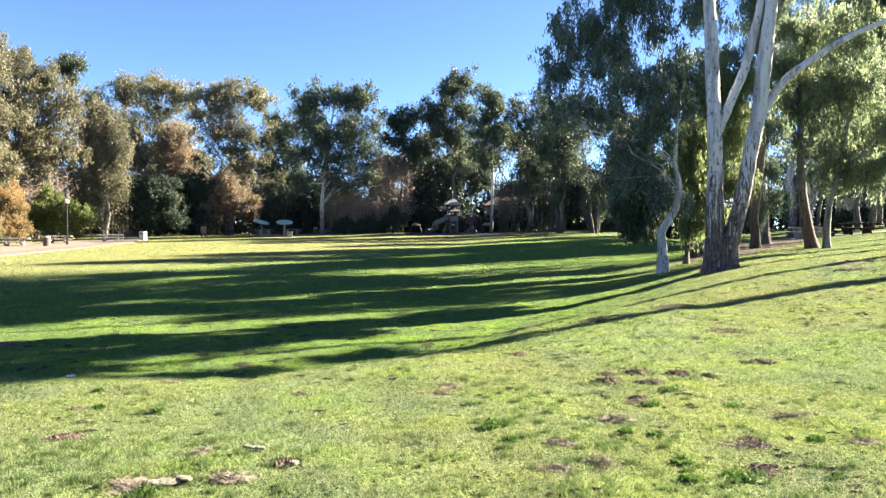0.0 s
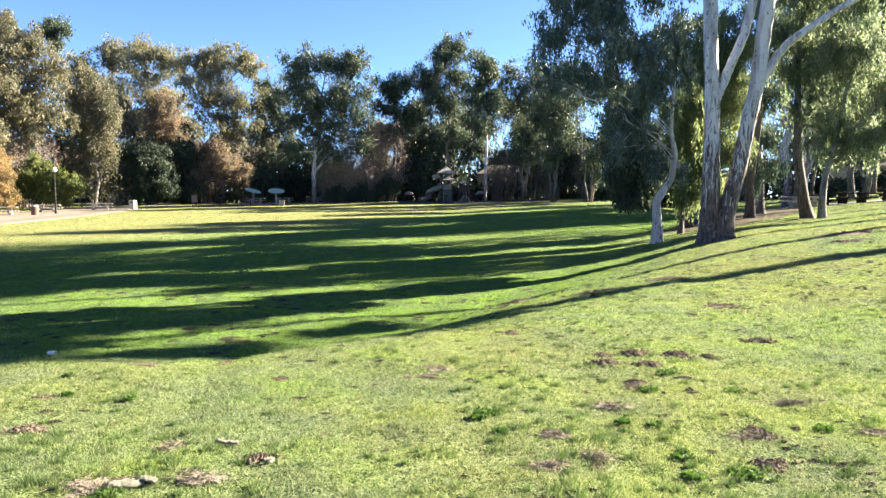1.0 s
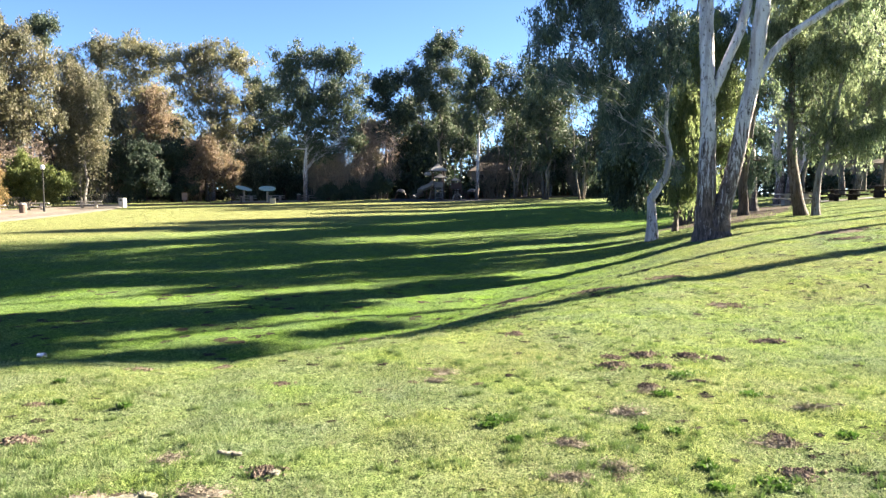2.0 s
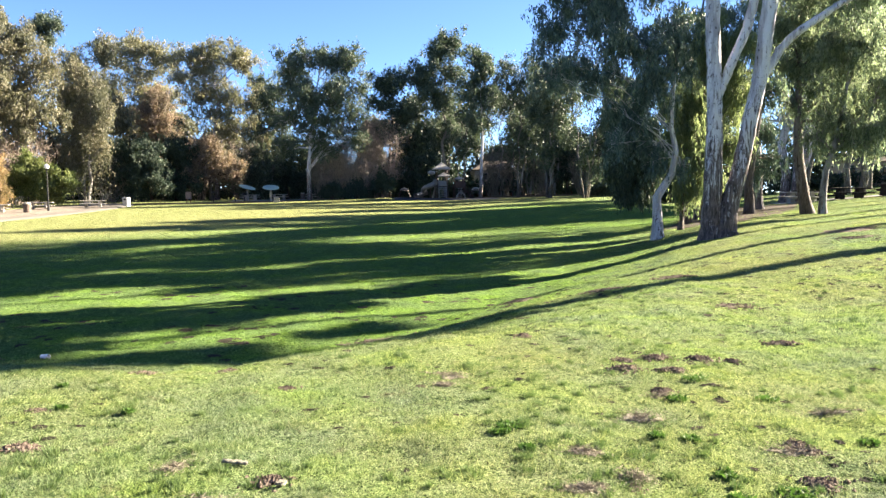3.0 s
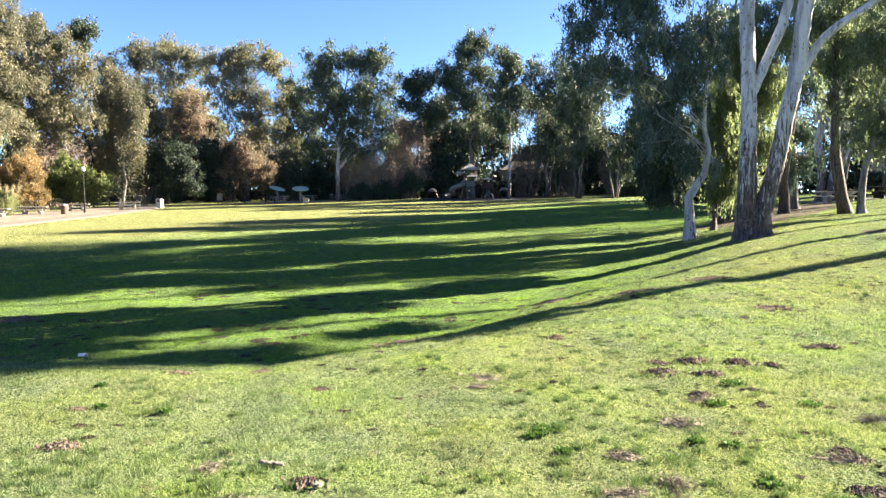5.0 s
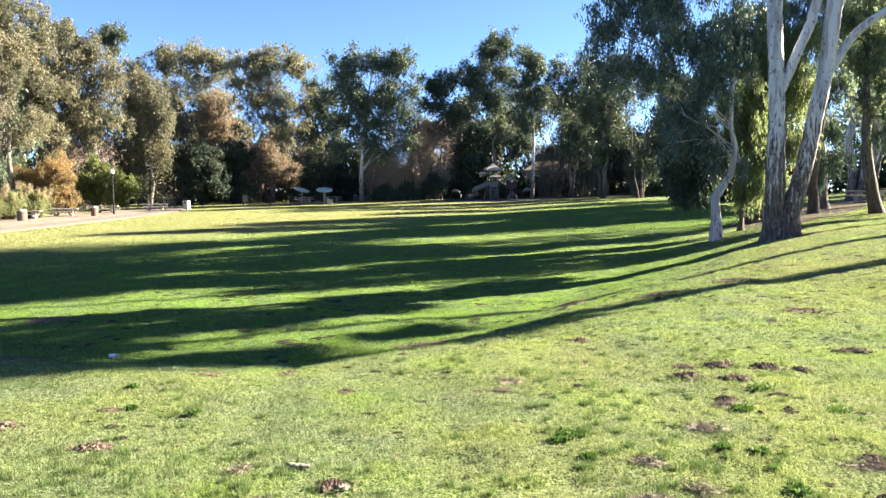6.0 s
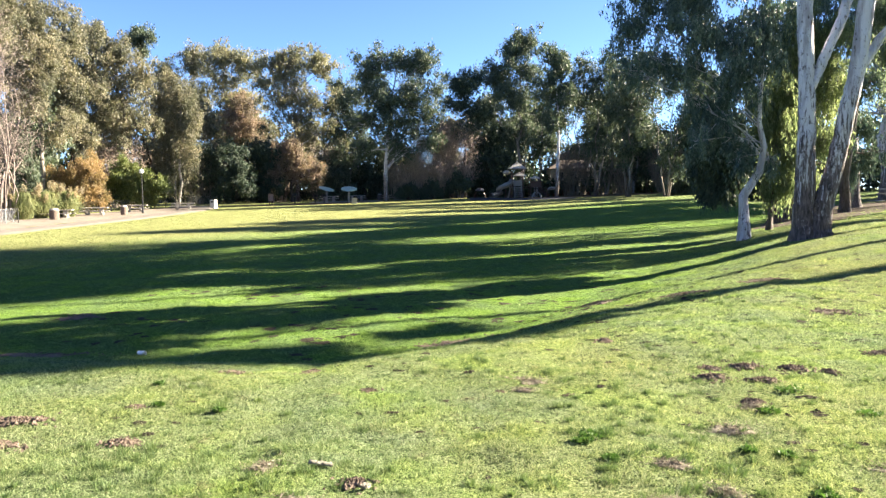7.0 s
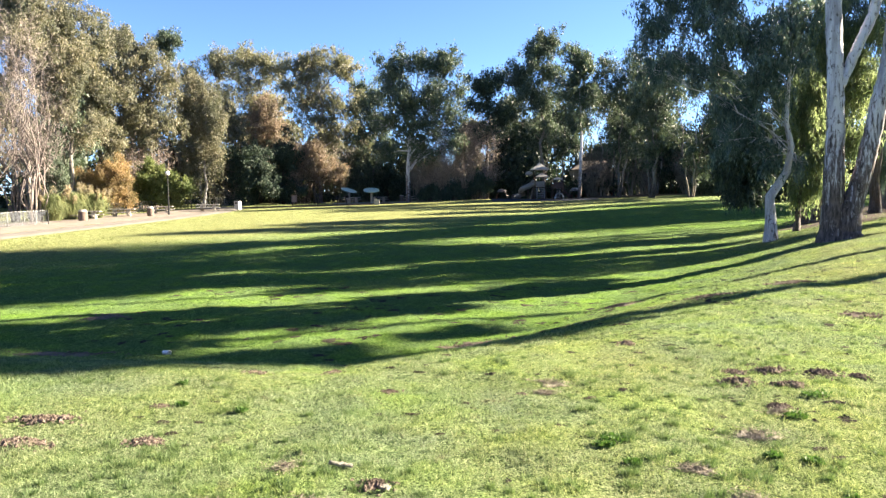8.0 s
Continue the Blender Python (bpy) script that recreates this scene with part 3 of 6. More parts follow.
add_tree("eucalyptus_tree", 5.3, 86.0, 19.1, 5.6, 8.0, 16960, BARK_WHITE, LEAF_GREEN, "slender eucalyptus with a white trunk behind the playground", 25, group="trees at the far edge", fill=2, twigs=2, size=0.232, ratio=0.62,
         lobes=[(-0.6, 17.6, 1.5), (0.1, 15.8, 1.7), (-0.9, 13.3, 1.9), (0.9, 12.9, 1.9), (-0.2, 9.7, 1.7)],
         stem=[(0.21, 7.08), (-0.14, 15.60)])
add_tree("eucalyptus_tree", 10.5, 90.0, 18.5, 10.3, 4.7, 17000, BARK_GREY, LEAF_GREEN, "tall eucalyptus with dark green foliage at the lawn's far edge", 26, group="trees at the far edge", fill=0, twigs=2, size=0.232, ratio=0.62, trunk_r=0.17, stems=3,
         lobes=[(-3.3, 14.3, 1.8), (-1.9, 10.9, 0.9), (2.2, 15.3, 2.5), (-1.5, 16.5, 1.8), (0.7, 16.5, 2.0), (-0.7, 13.5, 2.5), (1.5, 12.8, 2.2), (-0.4, 9.0, 2.5), (0.7, 6.5, 1.8)])
add_tree("eucalyptus_tree", 13.6, 84.0, 16.5, 8.6, 3.6, 22000, BARK_GREY, LEAF_GREEN, "tall eucalyptus with dark green foliage at the lawn's far edge", 27, group="trees at the far edge", fill=0, twigs=2, size=0.232, ratio=0.62, trunk_r=0.2, stems=3,
         lobes=[(-0.3, 14.0, 2.5), (1.4, 11.9, 2.9), (-1.0, 9.9, 2.5), (1.4, 7.7, 2.9), (-0.3, 5.4, 1.8)])
add_tree("eucalyptus_tree", 17.2, 80.0, 16.4, 14.1, 1.8, 18000, BARK_GREY, LEAF_GREEN, "tall eucalyptus with dark green foliage at the lawn's far edge", 28, group="trees at the far edge", fill=0, twigs=2, size=0.232, ratio=0.62, trunk_r=0.18, stems=3,
         lobes=[(-2.2, 14.4, 2.1), (-2.3, 7.2, 1.2), (-0.2, 5.2, 1.8), (-2.2, 11.6, 1.6), (0.6, 12.6, 1.6), (2.5, 8.0, 1.5), (1.3, 3.5, 1.7), (3.6, 10.6, 3.2), (4.3, 6.0, 2.8)])
add_tree("shrub_tree", -39.6, 99.0, 17.2, 8.8, 5.7, 22000, BARK_DARK, LEAF_RUST, "small tree with rusty brown winter leaves", 29, group="shrubs at the far edge", fill=2, twigs=2, size=0.2, ratio=0.62, squash=0.8,
         lobes=[(0.0, 15.0, 2.2), (-1.2, 12.1, 2.7), (1.6, 11.3, 2.5), (-0.4, 8.4, 2.7), (-2.5, 9.8, 2.0)])
add_tree("shrub_tree", -30.3, 92.0, 9.8, 10.1, 2.0, 22000, BARK_DARK, LEAF_RUST, "small tree with rusty brown winter leaves", 30, group="shrubs at the far edge", fill=2, twigs=2, size=0.2, ratio=0.62, squash=0.8,
         lobes=[(0.0, 7.5, 2.3), (-1.1, 4.9, 2.3), (1.5, 4.5, 2.3), (3.4, 3.8, 1.6), (-2.7, 3.8, 1.8)])
add_tree("shrub_tree", -42.9, 84.0, 18.0, 8.2, 2.4, 38000, BARK_PALE, LEAF_OLIVE, "shaggy olive tree with drooping twigs and pale stems", 31, group="shrubs at the far edge", twigs=3, size=0.2, ratio=0.5, squash=0.8, weep=1.3, stems=2, trunk_r=0.2,
         lobes=[(-0.5, 16.0, 1.8), (1.2, 14.4, 1.9), (-1.8, 13.6, 1.8), (0.4, 12.0, 2.0), (2.2, 11.4, 1.6), (-2.0, 10.4, 1.8), (0.6, 9.2, 2.0), (-1.0, 7.4, 1.7), (1.6, 6.8, 1.4), (-0.4, 5.0, 1.2)])
add_tree("shrub_tree", -39.2, 88.0, 9.6, 10.7, 0.6, 34000, BARK_DARK, LEAF_DARK, "dense dark evergreen tree by the fence", 32, group="shrubs at the far edge", fill=2, twigs=2, size=0.2, ratio=0.62, squash=0.8,
         lobes=[(-0.4, 7.0, 2.6), (1.8, 5.9, 2.6), (-1.8, 4.5, 2.4), (0.4, 2.3, 2.6), (2.9, 3.0, 2.4)])
add_tree("shrub_tree", -34.9, 92.0, 9.9, 8.1, 0.6, 34000, BARK_DARK, LEAF_DARK, "dense dark evergreen tree by the fence", 33, group="shrubs at the far edge", fill=2, twigs=2, size=0.2, ratio=0.62, squash=0.8,
         lobes=[(-0.4, 7.6, 2.3), (1.5, 6.4, 2.3), (-1.1, 4.5, 2.7), (1.5, 3.0, 2.6), (0.0, 1.2, 1.6)])
add_tree("shrub_tree", -43.9, 74.0, 6.2, 10.9, 0.6, 38000, BARK_DARK, LEAF_LIME, "dense green shrub behind the picnic tables", 34, group="shrubs at the far edge", fill=2, twigs=2, size=0.17, ratio=0.62, squash=0.8,
         lobes=[(-0.3, 4.4, 1.8), (1.5, 3.1, 1.8), (-1.5, 2.2, 1.8), (0.6, 1.3, 1.6), (2.7, 1.6, 1.6), (4.0, 2.3, 1.5)])
add_tree("shrub_tree", -45.3, 68.0, 6.2, 8.1, 0.6, 40000, BARK_DARK, LEAF_GOLD, "golden autumn shrub behind the picnic tables", 35, group="shrubs at the far edge", size=0.135, ratio=0.62, squash=0.8, weep=0.25,
         lobes=[(0.8, 4.6, 1.6), (-0.8, 3.8, 1.8), (1.7, 3.3, 1.3), (0.2, 2.3, 1.8), (-1.9, 3.3, 1.5), (-3.0, 4.1, 1.1), (-0.6, 1.2, 1.3), (1.9, 1.8, 1.1), (-2.2, 1.8, 1.2)])
add_tree("shrub_tree", -25.2, 97.0, 6.8, 7.0, 0.6, 14840, BARK_DARK, LEAF_GREEN, "dark green shrub behind the canopies", 36, group="shrubs at the far edge", fill=2, twigs=2, size=0.26, ratio=0.62, squash=0.8,
         lobes=[(-0.8, 4.6, 2.1), (1.2, 3.0, 2.1), (-1.6, 2.3, 1.9), (0.4, 1.1, 1.3)])
add_tree("shrub_tree", -5.1, 96.0, 5.4, 8.6, 0.6, 12720, BARK_DARK, LEAF_DARK, "dark shrub behind the playground", 37, group="shrubs at the far edge", fill=2, twigs=2, size=0.26, ratio=0.62, squash=0.8,
         lobes=[(-1.6, 3.7, 1.7), (0.4, 2.9, 1.9), (-2.8, 2.1, 1.5), (1.6, 1.7, 1.5)])
add_tree("shrub_tree", -9.7, 95.0, 5.6, 6.2, 0.6, 10600, BARK_DARK, LEAF_GREEN, "green shrub behind the lawn's edge", 38, group="shrubs at the far edge", fill=2, twigs=2, size=0.26, ratio=0.62, squash=0.8,
         lobes=[(0.8, 3.7, 1.9), (-0.8, 2.1, 1.7), (1.6, 1.8, 1.5)])
add_tree("shrub_tree", 21.2, 84.0, 3.4, 11.3, 0.6, 14840, BARK_DARK, LEAF_GREEN, "clipped green hedge bush at the lawn's edge", 39, group="shrubs at the far edge", fill=2, twigs=2, size=0.26, ratio=0.62, squash=0.8,
         lobes=[(0.0, 1.7, 1.5), (-2.1, 1.1, 1.2), (2.1, 1.7, 1.7), (4.2, 1.4, 1.5)])
add_tree("shrub_tree", -21.6, 99.0, 5.8, 15.0, 0.6, 12720, BARK_DARK, LEAF_DARK, "dark shrub behind the canopies", 40, group="shrubs at the far edge", fill=2, twigs=2, size=0.26, ratio=0.62, squash=0.8,
         lobes=[(0.0, 3.9, 2.0), (-1.6, 1.9, 1.8), (1.2, 1.9, 1.6), (5.7, 2.3, 1.8)])
add_tree("shrub_tree", -43.0, 56.9, 7.6, 4.2, 0.6, 22000, BARK_GREY, LEAF_GREEN, "ivy-covered column of foliage beside the wire fence", 41, group="shrubs at the far edge", size=0.15, ratio=0.62, squash=0.8, fill=1, twigs=2,
         lobes=[(-0.2, 6.2, 1.1), (0.2, 4.4, 1.2), (-0.3, 2.6, 1.2), (0.3, 1.2, 1.1), (1.2, 2.0, 0.9)])
for bx, by, bh, seed in ((-13.6, 88.2, 2.2, 60), (-10.6, 88.6, 2.6, 61), (-7.2, 89.2, 4.4, 62)):
    add_tree("shrub_tree", bx, by, bh, 4.2, 0.3, 6000, BARK_DARK, LEAF_DARK, "low dark shrub at the feet of the leafless shrubs", seed, group="shrubs at the far edge", fill=1, twigs=1, size=0.2, ratio=0.62, squash=0.7,
             lobes=[(-0.9, bh * 0.35, 0.8), (0.8, bh * 0.4, 0.9), (0.0, bh * 0.7, 0.8)])
add_tree("eucalyptus_tree", 8.72, 27.05, 13.2, 10.6, 3.4, 72000, BARK_SMOOTH, LEAF_SILVER, "leaning eucalyptus with a dark weeping crown", 42, group="trees on the bank", trunk_r=0.235, size=0.135, droop=0.7, weep=0.25, ratio=0.38, spray=0.55, twigs=3, squash=0.8, per=12, taper=1.8,
         lobes=[(-4.3, 8.4, 0.9), (-4.8, 7.6, 0.5), (-4.4, 6.5, 0.6), (-3.0, 8.9, 1.2), (-1.7, 8.4, 1.4), (-3.5, 7.1, 0.9), (-2.3, 7.0, 1.0), (-0.8, 7.6, 1.4), (-2.0, 5.4, 0.5), (-0.7, 5.8, 1.1), (0.05, 6.5, 0.75), (0.9, 6.9, 0.6),
                (-1.7, 4.0, 0.8), (-0.9, 4.4, 0.9), (-0.15, 3.7, 0.5), (0.6, 8.4, 1.5), (0.85, 3.0, 0.3), (-0.3, 3.1, 0.45), (-4.0, 9.9, 0.9), (-2.2, 10.6, 1.4), (0.1, 11.0, 2.0)],
         stem=[(-0.03, 0.8), (-0.12, 1.35), (-0.09, 1.7), (0.17, 2.05), (0.43, 2.42), (0.6, 2.85), (0.68, 3.36), (0.6, 3.85), (0.45, 4.4), (0.38, 4.85), (0.5, 5.6), (0.55, 7.3), (0.2, 9.0)])
add_tree("eucalyptus_tree", 9.0, 28.3, 6.2, 3.6, 2.6, 40000, BARK_DARK, LEAF_DARK, "small dark weeping tree behind the leaning eucalyptus", 58, group="trees on the bank", trunk_r=0.09, size=0.135, droop=0.75, weep=0.2, ratio=0.38, spray=0.5, twigs=2, squash=0.9, per=12,
         lobes=[(-1.3, 1.95, 0.4), (-0.75, 1.9, 0.4), (-1.45, 2.75, 0.5), (-0.65, 2.85, 0.55), (-1.25, 3.4, 0.6), (-0.45, 3.6, 0.65), (-1.6, 4.1, 0.6), (-0.75, 4.5, 0.75), (-0.25, 2.9, 0.35), (-1.9, 3.3, 0.4), (-0.4, 4.9, 0.5), (-1.4, 5.0, 0.6)],
         stem=[(-0.05, 1.5), (-0.4, 3.2), (-0.8, 4.6)])
add_tree("eucalyptus_tree", 10.6, 29.8, 6.9, 2.4, 1.6, 30000, BARK_BROWN, LEAF_WEEP, "slender eucalyptus with hanging yellow-green foliage in the sun", 59, group="trees on the bank", trunk_r=0.13, size=0.135, droop=0.78, weep=0.45, ratio=0.34, spray=0.6, twigs=2, squash=1.0, per=12,
         lobes=[(-0.45, 5.6, 0.5), (0.35, 5.7, 0.6), (0.0, 4.7, 0.55), (0.6, 4.6, 0.55), (-0.55, 4.3, 0.4), (0.4, 3.6, 0.5), (0.75, 3.2, 0.45), (0.15, 2.6, 0.4), (0.65, 2.2, 0.4), (-0.1, 1.9, 0.3), (0.3, 6.4, 0.4)],
         stem=[(0.05, 1.5), (0.2, 3.4), (0.1, 5.4)])
add_tree("eucalyptus_tree", 12.24, 33.6, 13.0, 8.5, 1.2, 44000, BARK_BROWN, LEAF_WEEP, "eucalyptus with hanging yellow-green foliage", 43, group="trees on the bank", trunk_r=0.25, size=0.135, droop=0.75, weep=0.3, ratio=0.36, spray=0.6, squash=0.42, per=12,
         lobes=[(-0.6, 5.8, 1.0), (0.35, 3.1, 0.7), (0.75, 5.0, 1.0), (0.5, 7.1, 1.4), (2.2, 6.3, 1.2), (2.2, 3.9, 1.0), (2.2, 8.6, 1.5), (1.3, 2.6, 0.7), (0.4, 9.4, 1.4)],
         stem=[(-0.17, 1.4), (-0.34, 3.6), (0.5, 7.8)])
add_tree("eucalyptus_tree", 13.76, 36.1, 14.0, 9.7, 1.7, 42000, BARK_BROWN, LEAF_SILVER, "eucalyptus with hanging grey-green foliage", 44, group="trees on the bank", trunk_r=0.25, size=0.135, droop=0.75, weep=0.3, ratio=0.36, spray=0.6, squash=0.7, per=12,
         lobes=[(1.1, 8.1, 1.6), (2.6, 5.8, 1.0), (2.5, 3.6, 0.8), (3.3, 4.9, 1.0), (3.0, 2.6, 0.7), (3.4, 6.9, 1.1), (0.3, 10.0, 1.6), (2.6, 9.6, 1.5), (3.7, 3.4, 0.7)])
add_tree("eucalyptus_tree", 16.05, 35.3, 19.8, 6.6, 5.2, 37800, BARK_BROWN, LEAF_BANK, "stout brown-barked eucalyptus on the bank", 45, group="trees on the bank", trunk_r=0.26, size=0.135, droop=0.7, weep=0.3, ratio=0.36, spray=0.55, 
         lobes=[(-0.3, 11.9, 1.7), (0.3, 14.4, 2.0), (-0.6, 16.8, 2.0)],
         stem=[(-0.06, 2.14), (0.35, 5.03), (0.29, 9.08)])
add_tree("eucalyptus_tree", 18.9, 40.4, 21.9, 9.8, 8.7, 37800, BARK_WHITE, LEAF_BANK, "pale-trunked eucalyptus on the bank", 46, group="trees on the bank", trunk_r=0.36, size=0.135, droop=0.7, weep=0.3, ratio=0.36, spray=0.55, 
         lobes=[(1.2, 11.1, 2.1), (2.8, 10.5, 1.7), (0.2, 13.7, 2.1), (0.8, 16.2, 2.4), (2.1, 19.1, 2.8)],
         stem=[(-0.13, 2.18), (-0.29, 5.40), (0.19, 9.91)])
add_tree("eucalyptus_tree", 25.6, 49.6, 27.5, 9.7, 2.6, 45500, BARK_WHITE, LEAF_BANK, "many-stemmed pale eucalyptus on the bank", 47, group="trees on the bank", trunk_r=0.46, size=0.135, stems=3, droop=0.7, weep=0.3, ratio=0.36, spray=0.55, 
         lobes=[(-0.22, 11.99, 2.70), (-1.51, 9.18, 1.73), (1.40, 8.75, 1.73), (-0.86, 6.37, 1.30), (3.02, 7.99, 2.27), (2.27, 11.99, 2.70), (0.54, 3.89, 1.08), (0.97, 16.96, 3.13), (-0.65, 20.95, 3.56), (1.40, 24.30, 3.56)])
add_tree("eucalyptus_tree", 16.4, 30.2, 12.6, 5.0, 3.2, 30000, BARK_BROWN, LEAF_BANK, "leaning brown-barked eucalyptus on the bank", 48, group="trees on the bank", trunk_r=0.27, size=0.135, droop=0.7, weep=0.3, ratio=0.36, spray=0.55, squash=0.7, per=12,
         lobes=[(-1.0, 8.2, 1.3), (-0.3, 10.2, 1.5), (-0.5, 6.6, 1.1), (0.2, 5.2, 1.0), (0.7, 7.4, 1.2), (-1.0, 5.0, 0.6), (0.7, 4.1, 0.6)],
         stem=[(-0.37, 1.37), (-0.57, 2.6), (-0.62, 3.6), (-0.75, 6.7), (-0.7, 8.8)])
add_tree("eucalyptus_tree", 16.3, 28.9, 14.4, 8.4, 2.7, 40000, BARK_PALE, LEAF_BANK, "eucalyptus with a dense green crown on the bank", 49, group="trees on the bank", trunk_r=0.17, size=0.135, droop=0.7, weep=0.3, ratio=0.36, spray=0.55, squash=0.7, 
         lobes=[(0.74, 6.35, 1.29), (1.47, 7.36, 1.38), (0.28, 4.42, 1.2), (1.29, 3.96, 1.29), (0.55, 3.4, 0.74), (-0.46, 3.31, 0.64), (1.75, 3.31, 0.74), (0.09, 7.54, 1.29), (2.21, 5.43, 1.29), (2.67, 4.23, 1.2), (0.74, 9.66, 1.56)],
         stem=[(-0.05, 1.3), (0.24, 2.5), (0.45, 3.2), (0.8, 6.5)])
add_tree("eucalyptus_tree", 30.0, 44.0, 23.7, 8.5, 3.2, 24000, BARK_GREY, LEAF_BANK, "eucalyptus with a dense green crown on the bank", 50, group="trees on the bank", trunk_r=0.3, size=0.135, droop=0.7, weep=0.3, ratio=0.36, spray=0.55, 
         lobes=[(-1.1, 10.8, 3.1), (0.4, 6.8, 3.1), (-0.4, 5.5, 2.4), (-0.4, 14.4, 3.1), (1.1, 17.7, 3.1), (-1.1, 20.6, 3.1)])


def twin_gum(x, y):
    """The twin-stemmed white gum: stems and limbs as (offset, offset, height, radius)."""
    rng = np.random.default_rng(77)
    base = thing("twin_eucalyptus_tree", Matrix.Translation((x, y, g(x, y))), "large twin-stemmed eucalyptus with peeling white bark on the lawn", "tree")
    lines = [
        [(-0.2, 0, -0.3, 0.50), (-0.22, 0, 0.02, 0.43), (-0.25, 0, 0.34, 0.36), (-0.28, 0, 0.79, 0.32), (-0.28, 0, 1.24, 0.29), (-0.29, 0, 2.04, 0.275), (-0.26, 0.05, 2.76, 0.255), (-0.26, 0.1, 3.82, 0.23), (-0.28, 0.15, 4.71, 0.227), (-0.3, 0.2, 5.59, 0.222), (-0.34, 0.25, 6.47, 0.218), (-0.35, 0.3, 7.35, 0.215), (-0.38, 0.35, 8.05, 0.20), (-0.46, 0.4, 9.1, 0.18), (-0.62, 0.45, 10.6, 0.13), (-0.85, 0.5, 12.6, 0.07)],
        [(0.08, -0.1, -0.3, 0.46), (0.08, -0.1, 0.02, 0.40), (0.11, -0.1, 0.35, 0.34), (0.16, -0.1, 0.8, 0.305), (0.25, -0.12, 1.15, 0.269), (0.48, -0.12, 2.04, 0.25), (0.65, -0.15, 2.92, 0.235), (0.75, -0.2, 3.79, 0.228), (0.95, -0.2, 4.65, 0.225), (1.06, -0.2, 5.51, 0.22), (1.11, -0.25, 6.35, 0.225), (1.17, -0.3, 7.18, 0.22), (1.22, -0.35, 7.84, 0.20), (1.28, -0.4, 9.0, 0.165), (1.38, -0.45, 10.6, 0.115), (1.45, -0.5, 12.6, 0.06)],
        [(-0.25, 0.12, 4.26, 0.12), (-0.13, 0.1, 4.61, 0.145), (0.09, 0.1, 5.13, 0.145), (0.23, 0.05, 5.56, 0.144), (0.59, 0, 6.41, 0.145), (0.76, -0.05, 7.25, 0.135), (0.91, -0.1, 7.92, 0.125), (1.02, -0.2, 8.72, 0.107), (1.2, -0.3, 10.2, 0.07)],
        [(0.98, -0.2, 4.85, 0.12), (1.2, -0.2, 5.18, 0.134), (1.32, -0.25, 5.38, 0.133), (1.56, -0.3, 5.88, 0.124), (1.94, -0.5, 6.3, 0.119), (2.5, -0.8, 6.69, 0.108), (2.89, -1, 7.0, 0.099), (3.4, -1.3, 7.3, 0.088), (4.3, -1.7, 7.65, 0.066), (5.4, -2, 8.6, 0.035)],
    ]
    for k, line in enumerate(lines):
        a = np.array(line)
        t = np.linspace(0, len(a) - 1, (len(a) - 1) * 6 + 1)
        pts = np.stack([np.interp(t, np.arange(len(a)), a[:, i]) for i in range(4)], 1)
        for q in range(4):          # round off the corners
            pts[1:-1] = pts[1:-1] * 0.5 + (pts[:-2] + pts[2:]) * 0.25
        pts[:, :3] += rng.normal(0, 0.006, (len(pts), 3))
        V, F = tubes([(pts[:, :3], pts[:, 3] * rng.uniform(0.96, 1.04, len(pts)))], 18)
        ring = np.repeat(np.arange(len(pts)), 18)
        ang = np.tile(np.arange(18), len(pts)) / 18 * 2 * np.pi
        axis = np.repeat(pts[:, :3], 18, axis=0)
        flare = np.exp(-np.maximum(V[:, 2], 0) / 0.35) if k < 2 else np.zeros(len(V))
        wave = 0.05 * np.sin(ang * 3 + V[:, 2] * 0.8) + 0.035 * np.sin(ang * 5 - V[:, 2] * 1.3) + flare * 0.12 * np.abs(np.sin(ang * 2.5 + k))
        V = axis + (V - axis) * (1 + wave)[:, None]
        child("stem" if k < 2 else "limb", mesh_from("stem", V, F, BARK_WHITE, True), base)
    crown = [(-1.0, 11.8, 1.3), (-0.1, 13.3, 1.4), (1.4, 12.7, 1.6), (2.6, 12.0, 1.4), (3.9, 10.9, 1.1), (5.2, 10.0, 1.1), (5.9, 9.6, 0.9), (-1.5, 13.3, 1.3), (2.1, 14.2, 1.6), (0.8, 10.9, 0.9)]
    c, r, paths = [], [], []
    tips = [np.array(l)[-3:, :3] for l in lines]
    for dx, z, rad in crown:
        for q in range(6):
            v = rng.normal(0, 1, 3)
            v *= rad * rng.uniform(0.35, 0.8) / np.linalg.norm(v)
            c.append((dx + v[0], v[1] * 2.4, z + v[2]))
            r.append([rad * rng.uniform(0.3, 0.5)] * 3)
            tip = min((p for t in tips for p in t), key=lambda p: abs(p[0] - dx) + abs(p[2] - z))
            paths.append((bend(tip, c[-1], rng, 5, 0.05), np.linspace(0.05, 0.012, 5)))
    V, F = tubes(paths, 6)
    child("branchwork", mesh_from("branchwork", V, F, BARK_WHITE, True), base)
    V, F = leaf_quads(cloud(np.array(c), np.array(r), 52000, rng), rng, 0.22, 0.8, 0.42)
    child("crown", mesh_from("crown", V, F, LEAF_GREEN), base)


twin_gum(9.02, 21.8)

